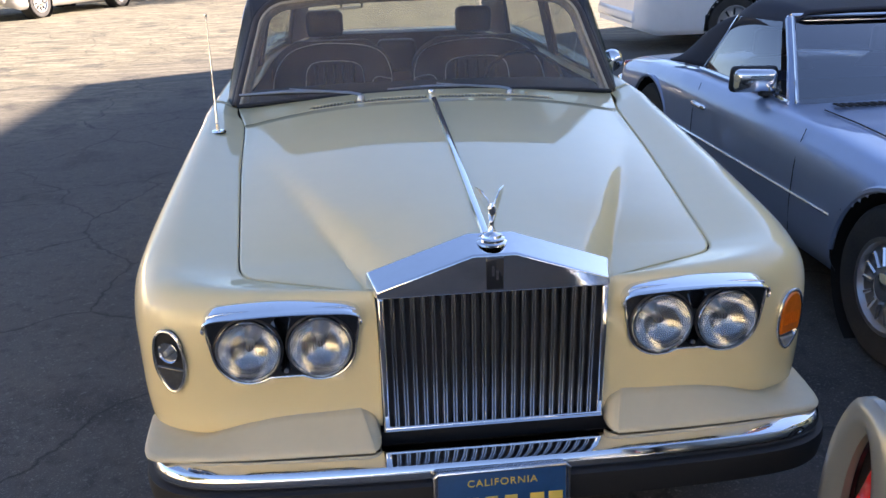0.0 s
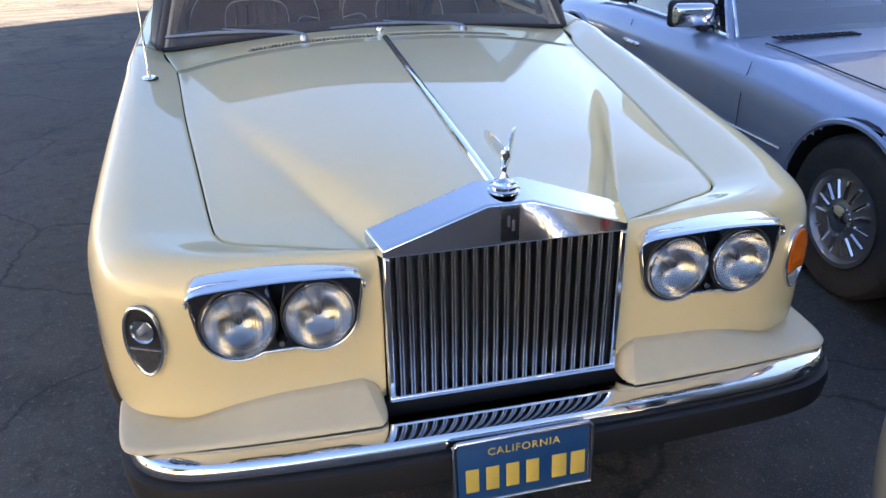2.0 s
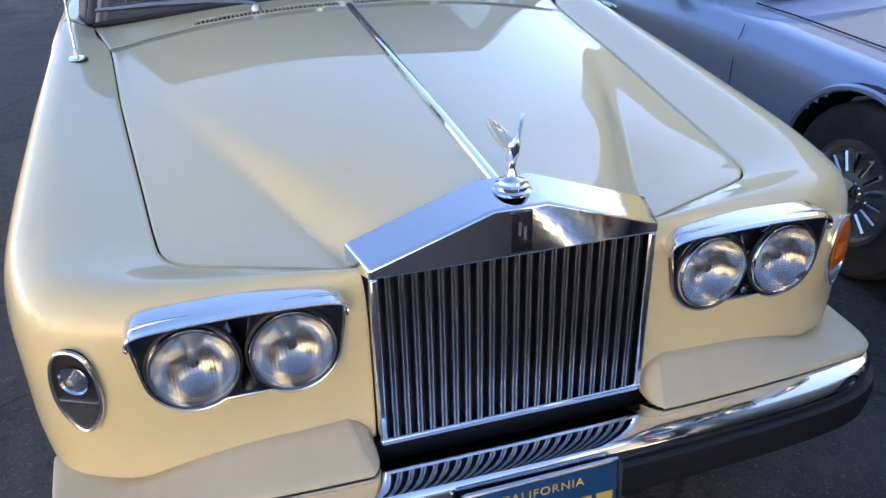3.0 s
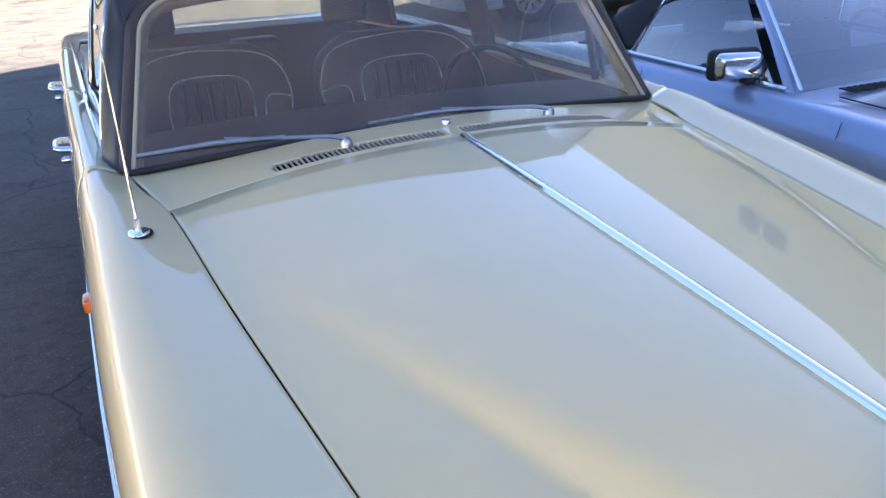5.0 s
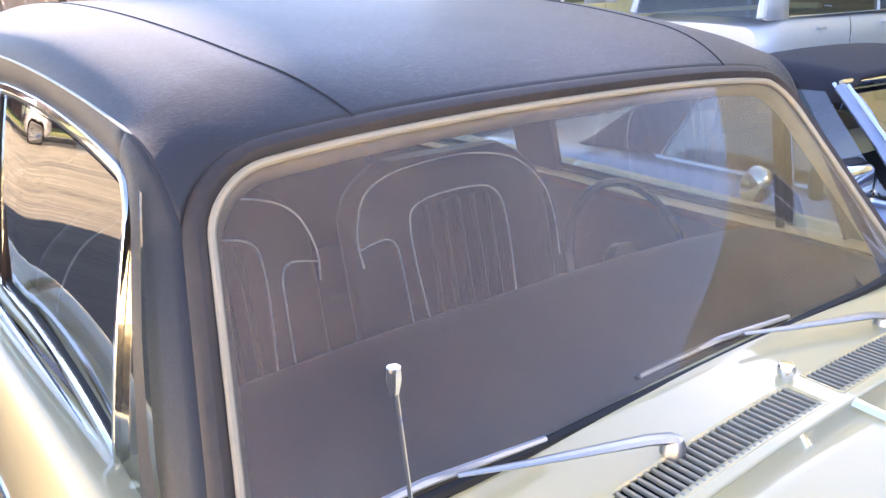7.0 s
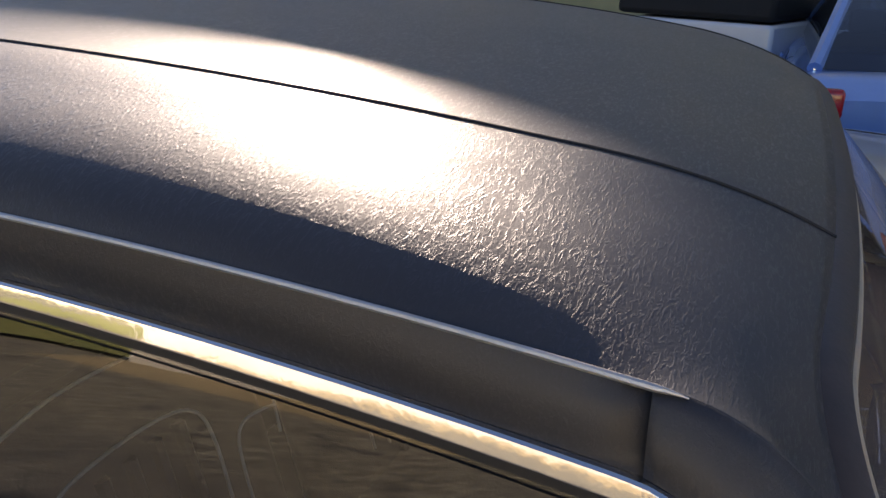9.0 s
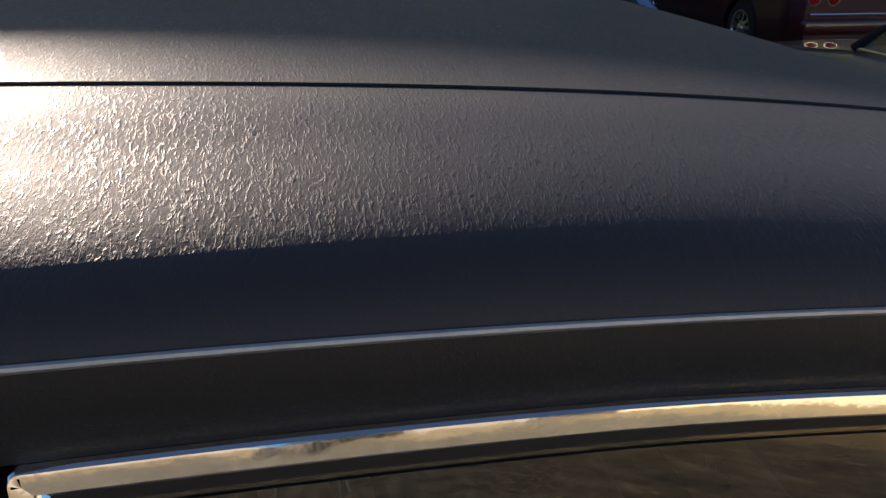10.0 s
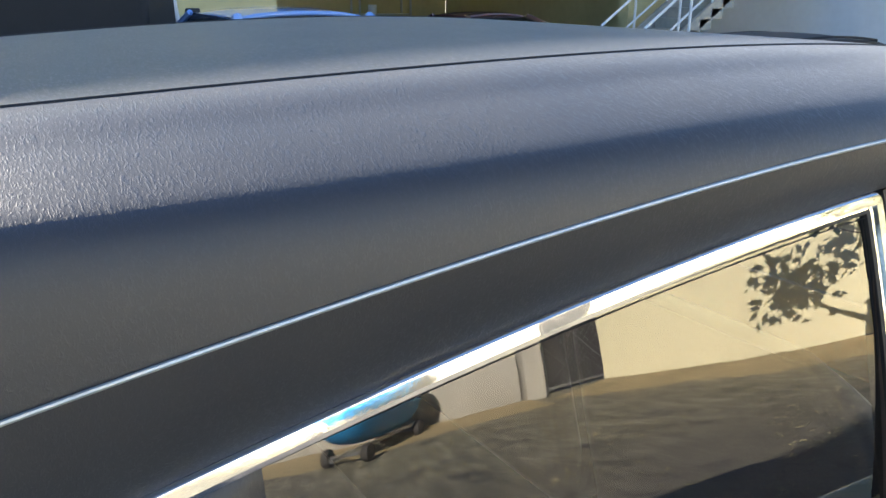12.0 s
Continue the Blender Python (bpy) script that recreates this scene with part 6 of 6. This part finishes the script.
def wall_with_openings(x, y0, y1, h, openings, thick, material):
    """A wall along y with rectangular openings (ya, yb, za, zb)."""
    cuts = sorted({y0, y1, *[o[0] for o in openings], *[o[1] for o in openings]})
    vf = []
    for a, b in zip(cuts[:-1], cuts[1:]):
        zs, mid = [0.0], (a + b) / 2
        for o in sorted(openings, key=lambda o: o[2]):
            if o[0] <= mid <= o[1]:
                zs += [o[2], o[3]]
        zs.append(h)
        for za, zb in zip(zs[::2], zs[1::2]):
            if zb - za > 0.01:
                vf.append(box((x + thick / 2, mid, (za + zb) / 2), (thick, b - a, zb - za)))
    return part("wall_shop", join(*vf), material, smooth=0)


opens = [(-7.9, -0.9, 0.0, 3.1), (3.6, 5.0, 4.3, 5.4), (8.0, 9.4, 4.3, 5.4), (6.2, 7.2, 0.0, 2.1), (-6.5, -5.1, 4.3, 5.4), (-1.4, 0.0, 4.3, 5.4)]
tagged(wall_with_openings(WX, -9.8, 15.8, WH, opens, 0.25, YELLOW_WALL), "pale yellow rendered two-storey shop wall", "wall", kind="structure")
tagged(part("wall_shop_end", join(box((15.25, 15.67, WH / 2), (9.0, 0.25, WH)), box((19.9, 3.0, WH / 2), (0.25, 25.6, WH)), box((15.2, -9.9, WH / 2), (9.1, 0.2, WH))), YELLOW_WALL, smooth=0), "yellow side walls of the shop", "wall", kind="structure")
tagged(part("roof_shop", box((15.2, 3.0, WH - 0.15), (9.2, 25.4, 0.2)), CONCRETE), "flat shop roof", "roof", kind="structure")
tagged(part("floor_workshop", box((15.3, -4.9, 0.01), (9.0, 9.6, 0.02)), CONCRETE), "oil-stained workshop floor", "floor", kind="structure")
tagged(part("wall_workshop", join(box((15.3, 0.1, 1.6), (9.0, 0.15, 3.2)), box((15.3, -4.9, 3.25), (9.0, 9.8, 0.1))), CONCRETE, smooth=0), "grey workshop partition and ceiling", "wall", kind="structure")
for n, (ya, yb, za, zb) in enumerate(opens):
    if zb - za < 1.5:
        w = thing(f"window_{n}", pose(WX + 0.1, (ya + yb) / 2, (za + zb) / 2), "white-framed upper window of the shop", "window", kind="structure")
        for k in range(2):
            part("pane", box((0, (k - 0.5) * (yb - ya) / 2, 0), (0.02, (yb - ya) / 2 - 0.06, zb - za - 0.1)), LACQUER_BLACK, w)
        part("window_frame", join(*[box((-0.02, y, 0), (0.08, 0.06, zb - za)) for y in ((ya - yb) / 2 + 0.03, 0, (yb - ya) / 2 - 0.03)], *[box((-0.02, 0, z), (0.08, yb - ya, 0.06)) for z in ((za - zb) / 2 + 0.03, (zb - za) / 2 - 0.03)]), WHITE_STEEL, w)
d = thing("door_1", pose(WX + 0.12, 6.7, 0), "dark closed shop door", "door", kind="structure")
part("door_leaf", box((0, 0, 1.04), (0.06, 0.98, 2.06), 0.01), WOOD_BROWN, d)
part("door_handle", box((-0.05, 0.38, 1.0), (0.05, 0.12, 0.03), 0.01), CHROME, d)
# shelves and clutter inside the workshop
for k, (x, y) in enumerate(((16.5, -2.2), (17.8, -6.6), (14.8, -0.6))):
    rk = thing("tool_rack", pose(x, y, 0), "dark steel rack crowded with cans and parts", "shelf", "workshop racks")
    for z in (0.3, 0.9, 1.5, 2.1):
        part("shelf", box((0, 0, z), (0.5, 1.5, 0.03)), STEEL, rk)
    for sx in (-0.23, 0.23):
        for sy in (-0.72, 0.72):
            part("post", box((sx, sy, 1.1), (0.04, 0.04, 2.2)), STEEL, rk)
random.seed(5)
for k in range(14):
    x, y = random.choice(((16.5, -2.2), (17.8, -6.6), (14.8, -0.6)))
    r, h = random.uniform(0.06, 0.12), random.uniform(0.15, 0.3)
    z = random.choice((0.315, 0.915, 1.515))
    tin = part("paint_tin", lathe([(0.0, h), (r * 0.9, h), (r, h - 0.01), (r, 0.0), (0.0, 0.0)], 16), random.choice((SKY_BLUE, WHITE, RED, GALV, POOL_BLUE)))
    tin.matrix_basis = pose(x + random.uniform(-0.1, 0.1), y - 0.6 + 0.085 * k, z)
    tagged(tin, "painted metal tin on a workshop rack", "tin", "tins on the racks")

# outside stairs with white rails, beside a white block
stairs = thing("stairs_1", pose(9.4, -8.9, 0), "grey concrete outside stairs with white steel rails", "stairs", kind="structure")
for k in range(18):
    part("step", box((0, 3.0 - 0.27 * k - 0.9, 0.18 * k + 0.09), (1.1, 0.28, 0.18)), CONCRETE, stairs)
for s in (-0.52, 0.52):
    part("handrail", tube([(s, 2.2, 0.95), (s, -2.6, 0.95 + 3.2)], 0.025, 8), WHITE_STEEL, stairs)
    part("mid_rail", tube([(s, 2.2, 0.5), (s, -2.6, 0.5 + 3.2)], 0.02, 8), WHITE_STEEL, stairs)
    for k in range(7):
        part("post", tube([(s, 2.2 - 0.8 * k, 0.533 * k), (s, 2.2 - 0.8 * k, 0.95 + 0.533 * k)], 0.022, 8), WHITE_STEEL, stairs)
    part("stringer", xform(prism([(2.3, 0.0), (2.3, 0.25), (-2.7, 3.55), (-2.7, 3.25)], s - 0.03, s + 0.03, "x"), pose(0, 0, 0)), CONCRETE, stairs)
sign = thing("bay_sign", pose(8.6, -7.5, 1.95, 0, -30, 40), "small white panel sign with dark marks", "sign")
part("panel", box((0, 0, 0), (0.03, 0.42, 0.30), 0.02), WHITE_STEEL, sign)
part("sign_bar", box((-0.018, 0.0, 0.02), (0.006, 0.09, 0.15), 0.002), PLATE_BLUE, sign)
sign.matrix_basis = pose(8.6, -7.5, 1.95, 0, 0, 40)
part("sign_post", tube([(0.035, 0, 0.1), (0.035, 0, -1.95)], 0.025, 8), WHITE_STEEL, sign)
tagged(part("wall_white_block", box((11.0, -16.5, 3.2), (12.0, 10.0, 6.4)), WHITE_WALL, smooth=0), "white painted side building in shade", "building", kind="structure")

# ---- far side of the yard, behind the saloon ----
tagged(part("verge", grid([[(x, y, 0.10 + 0.03 * noise.noise(Vector((x, y, 2)))) for x in np.linspace(-40, 40, 80)] for y in np.linspace(23.2, 28.6, 14)]), GRASS), "dry yellow-green grass verge", "grass", kind="stuff")
tagged(part("kerb", box((0, 23.05, 0.06), (80, 0.3, 0.14), 0.02), CONCRETE), "pale concrete kerb", "kerb", kind="structure")
fence = thing("fence", pose(0, 22.7, 0), "low wire fence on galvanised posts", "fence", kind="structure")
for k in range(27):
    part("post", tube([(-26 + 2 * k, 0, 0), (-26 + 2 * k, 0, 1.25)], 0.028, 8), GALV, fence)
part("top_rail", tube([(-26, 0, 1.22), (26, 0, 1.22)], 0.018, 6), GALV, fence)
part("low_rail", tube([(-26, 0, 0.12), (26, 0, 0.12)], 0.012, 6), GALV, fence)
wires = []
for k in range(110):
    x = -26 + 0.475 * k
    wires.append(tube([(x, 0.01, 0.1), (x + 0.35, 0.01, 1.2)], 0.004, 4))
    wires.append(tube([(x + 0.35, 0.015, 0.1), (x, 0.015, 1.2)], 0.004, 4))
tagged(part("wire_mesh", join(*wires), GALV, fence), kind="stuff")
tagged(part("wall_brown", box((-4.5, 30.5, 1.9), (17, 1.0, 3.8)), WOOD_BROWN, smooth=0), "brown boarded long low building", "building", kind="structure")
PINK_WALL = mat("dusty_pink_wall", (0.42, 0.30, 0.24), rough=0.85, vary=0.2, vary_scale=0.6, bump=0.3, bump_scale=20)
tagged(part("wall_pink", box((14.5, 31, 2.2), (20, 1.0, 4.4)), PINK_WALL, smooth=0), "dusty pink far wall", "wall", kind="structure")
truck = thing("hand_truck", pose(-0.35, 18.2, 0), "small steel hand truck standing on its wheels", "hand truck")
part("frame", join(*[tube([(x, 0, 0.15), (x, 0.1, 1.15)], 0.018, 8) for x in (-0.2, 0.2)], *[tube([(-0.2, 0.03 + 0.09 * k, 0.25 + 0.3 * k), (0.2, 0.03 + 0.09 * k, 0.25 + 0.3 * k)], 0.014, 8) for k in range(4)]), GALV, truck)
part("toe_plate", box((0, -0.12, 0.03), (0.42, 0.22, 0.015)), STEEL, truck)
for x in (-0.24, 0.24):
    part("wheel", xform(lathe([(0.0, 0.03), (0.05, 0.03), (0.13, 0.025), (0.13, -0.025), (0.05, -0.03), (0.0, -0.03)], 20), pose(x, 0.06, 0.13, 0, 90, 0)), TYRE, truck)

# ---- the open side of the yard, mirrored in the saloon's windows ----
tagged(part("wall_cream", xform(join(box((0, 0.14, 1.35), (10.0, 0.25, 2.7)), box((0, 0.14, 2.73), (10.1, 0.35, 0.08))), pose(-7.35, -4.2, 0, 0, 0, 155.8)), CREAM_WALL, smooth=0), "pale cream garden wall in full sun", "wall", kind="structure")
gate = thing("gate", pose(-12.2, -1.85, 0, 0, 0, 81), "closed chain-link gate in a steel frame", "gate")
part("gate_frame", join(tube([(-0.9, 0, 0.0), (-0.9, 0, 1.9), (0.9, 0, 1.9), (0.9, 0, 0.0)], 0.03, 8), tube([(-0.9, 0, 0.1), (0.9, 0, 0.1)], 0.03, 8), tube([(-0.9, 0, 0.1), (0.9, 0, 1.9)], 0.015, 6)), GALV, gate)
gw = []
for k in range(-12, 13):
    for s in (-1, 1):
        x0 = k * 0.15
        a = [(x, 0.1 + (x - x0) * s + 0.9) for x in np.linspace(-0.9, 0.9, 19)]
        a = [(x, z) for x, z in a if 0.1 <= z <= 1.9]
        if len(a) > 1:
            gw.append(tube([(x, 0.004 * s, z) for x, z in (a[0], a[-1])], 0.004, 4))
part("wire_mesh", join(*gw), GALV, gate)
part("backing", box((0, 0.08, 0.95), (1.75, 0.02, 1.7)), BLACK_PLASTIC, gate, "dark cloth behind the gate mesh")
tagged(part("gate_post", box((-11.75, -0.55, 0.9), (0.4, 0.4, 1.8), 0.02), CONCRETE), "square concrete gate post", "post", kind="structure")
tagged(part("wall_low", box((-11.9, 5.7, 0.45), (0.3, 12.0, 0.9), 0.02), CONCRETE), "low raw concrete wall", "wall", kind="structure")
tagged(part("verge_west", grid([[(x, y, 0.08 + 0.04 * noise.noise(Vector((x, y, 5)))) for x in np.linspace(-22, -12.1, 20)] for y in np.linspace(-0.3, 18, 40)]), GRASS), "dry grass strip behind the low wall", "grass", kind="stuff")
tagged(part("wall_west", box((-24, 6, 1.6), (0.4, 60, 3.2)), CREAM_WALL, smooth=0), "pale boundary wall beyond the grass", "wall", kind="structure")
tagged(part("wall_south", box((-2, -22, 2.2), (24, 0.4, 4.4)), WHITE_WALL, smooth=0), "white building front behind the yard", "wall", kind="structure")
tr = thing("boat_trailer", pose(-10.35, 2.6, 0, 0, 0, 123.5), "bright blue plastic tub on a small wheeled trailer", "trailer")
P = []
for k in np.linspace(0, 1, 20):
    w = 0.46 * max(0.02, 1 - abs(2 * k - 1) ** 5) ** 0.5
    low = 0.52 * max(0.0, 1 - abs(2 * k - 1) ** 4) ** 0.6
    P.append([(u * w, -1.4 + 2.8 * k, 0.80 - low * (1 - abs(u) ** 3.5)) for u in np.linspace(-1, 1, 13)])
part("tub", grid(P), POOL_BLUE, tr, solid=0.03)
part("rim", tube([P[i][0] for i in range(20)] + [P[i][-1] for i in range(19, -1, -1)], 0.028, 8), POOL_BLUE, tr)
part("chassis", join(box((0, 0, 0.17), (0.07, 2.7, 0.06)), box((0, -0.9, 0.15), (0.6, 0.05, 0.05)), box((0, 0.9, 0.15), (0.6, 0.05, 0.05))), STEEL, tr)
for x in (-0.33, 0.33):
    for y in (-0.9, 0.9):
        part("wheel", xform(lathe([(0.0, 0.05), (0.08, 0.05), (0.125, 0.055), (0.14, 0.03), (0.14, -0.03), (0.125, -0.055), (0.0, -0.05)], 24), pose(x, y, 0.14, 0, 90, 0)), TYRE, tr)


def tree(at, h, spread, seed):
    rnd = random.Random(seed)
    t = thing("tree", at, "small broad-leaved yard tree with an open crown", "tree")
    limbs, tips = [], []

    def grow(p, d, length, r, depth):
        pts, rs = [p], [r]
        q = p.copy()
        for k in range(5):
            d = (d + Vector((rnd.uniform(-1, 1), rnd.uniform(-1, 1), rnd.uniform(-0.3, 0.6))) * 0.16).normalized()
            q = q + d * (length / 5)
            pts.append(q.copy())
            rs.append(r * (1 - 0.11 * (k + 1)))
        limbs.append(tube(pts, rs, 8 if depth < 2 else 5))
        if depth >= 3:
            tips.extend(pts[2:])
            return
        for k in range(3 if depth else 4):
            a = rnd.uniform(0, 2 * math.pi)
            nd = (d * 0.55 + Vector((math.cos(a), math.sin(a), rnd.uniform(0.1, 0.7))) * 0.75).normalized()
            grow(pts[-1 - (k % 2)], nd, length * rnd.uniform(0.6, 0.8), rs[-1] * 0.68, depth + 1)

    grow(Vector((0, 0, -0.05)), Vector((-0.22, -0.1, 1)).normalized(), h * 0.42, 0.14, 0)
    part("trunk", join(*limbs), BARK, t)
    V, F = [], []
    for p in tips:
        for k in range(8):
            c = p + Vector((rnd.gauss(0, 1), rnd.gauss(0, 1), rnd.gauss(0, 1))) * spread * 0.16
            a = Vector((rnd.uniform(-1, 1), rnd.uniform(-1, 1), rnd.uniform(-0.6, 0.6))).normalized() * rnd.uniform(0.09, 0.14)
            b = a.cross(Vector((rnd.uniform(-1, 1), rnd.uniform(-1, 1), rnd.uniform(-1, 1)))).normalized() * rnd.uniform(0.045, 0.075)
            i = len(V)
            V += [tuple(c - a), tuple(c + b), tuple(c + a), tuple(c - b)]
            F.append((i, i + 1, i + 2, i + 3))
    tagged(part("crown", (V, F), LEAF, t, smooth=0), kind="stuff")
    return t


tree(pose(-4.8, -3.4, 0), 3.4, 1.5, 4)
tree(pose(-19, 11, 0), 6.0, 2.6, 9)
tree(pose(6, 28.6, 0), 6.5, 2.8, 12)


# sandy strips along the garden wall and the low wall, with dry litter blown over the yard's edge
SAND = mat("sandy_dirt", (0.44, 0.35, 0.19), rough=0.95, color2=(0.27, 0.21, 0.11), vary_scale=1.6, bump=0.7, bump_scale=24)
LITTER = mat("dry_litter", (0.33, 0.28, 0.17), rough=0.9, color2=(0.16, 0.15, 0.07), vary_scale=9)


def dirt_strip(length, width, seed, m):
    P = []
    for x in np.linspace(0, length, 60):
        w = width * (1 + 0.35 * noise.noise(Vector((x * 0.5, seed, 0))) + 0.10 * noise.noise(Vector((x * 2.3, seed, 4))))
        P.append([m @ Vector((x, k * w, 0.004 + 0.035 * (1 - k) ** 1.5 * (1 + 0.6 * noise.noise(Vector((x * 1.5, k * 3, seed)))) - 0.012 * (k > 0.99))) for k in np.linspace(0, 1, 14)])
    return grid(P)


tagged(part("dirt_strip", dirt_strip(9.2, 1.7, 3.0, pose(-7.35, -4.2, 0, 0, 0, 155.8) @ pose(4.9, -0.02, 0, 0, 0, 180)), SAND), "sandy dirt strip at the foot of the wall", "ground", kind="structure")
tagged(part("dirt_strip", dirt_strip(12.4, 1.5, 8.0, pose(-11.72, 12.0, 0, 0, 0, -90)), SAND), "sandy dirt strip along the low wall", "ground", kind="structure")
lrng = random.Random(41)
V, F = [], []
for _ in range(9000):
    a, d = lrng.uniform(-4.8, 4.6), 0.2 + 6.4 * lrng.random() ** 1.25
    c = pose(-7.35, -4.2, 0, 0, 0, 155.8) @ Vector((a, -d, 0))
    if noise.noise(c * 0.9) + 0.25 < lrng.random() * 0.5:
        continue
    s_, h = lrng.uniform(0.012, 0.036), lrng.uniform(0.0, 6.28)
    z_ = 0.012 + 0.04 * max(0.0, 1 - d / 1.9)
    i = len(V)
    dx, dy = math.cos(h) * s_, math.sin(h) * s_
    V += [(c.x - dx, c.y - dy, z_), (c.x - dy * 0.35, c.y + dx * 0.35, z_ + lrng.uniform(0.0, 0.02)), (c.x + dx, c.y + dy, z_ + lrng.uniform(0.0, 0.015)), (c.x + dy * 0.35, c.y - dx * 0.35, z_ + 0.004)]
    F.append((i, i + 1, i + 2, i + 3))
tagged(part("leaf_litter", (V, F), LITTER, smooth=0), "dry leaf litter and weeds on the ground", "litter", kind="stuff")
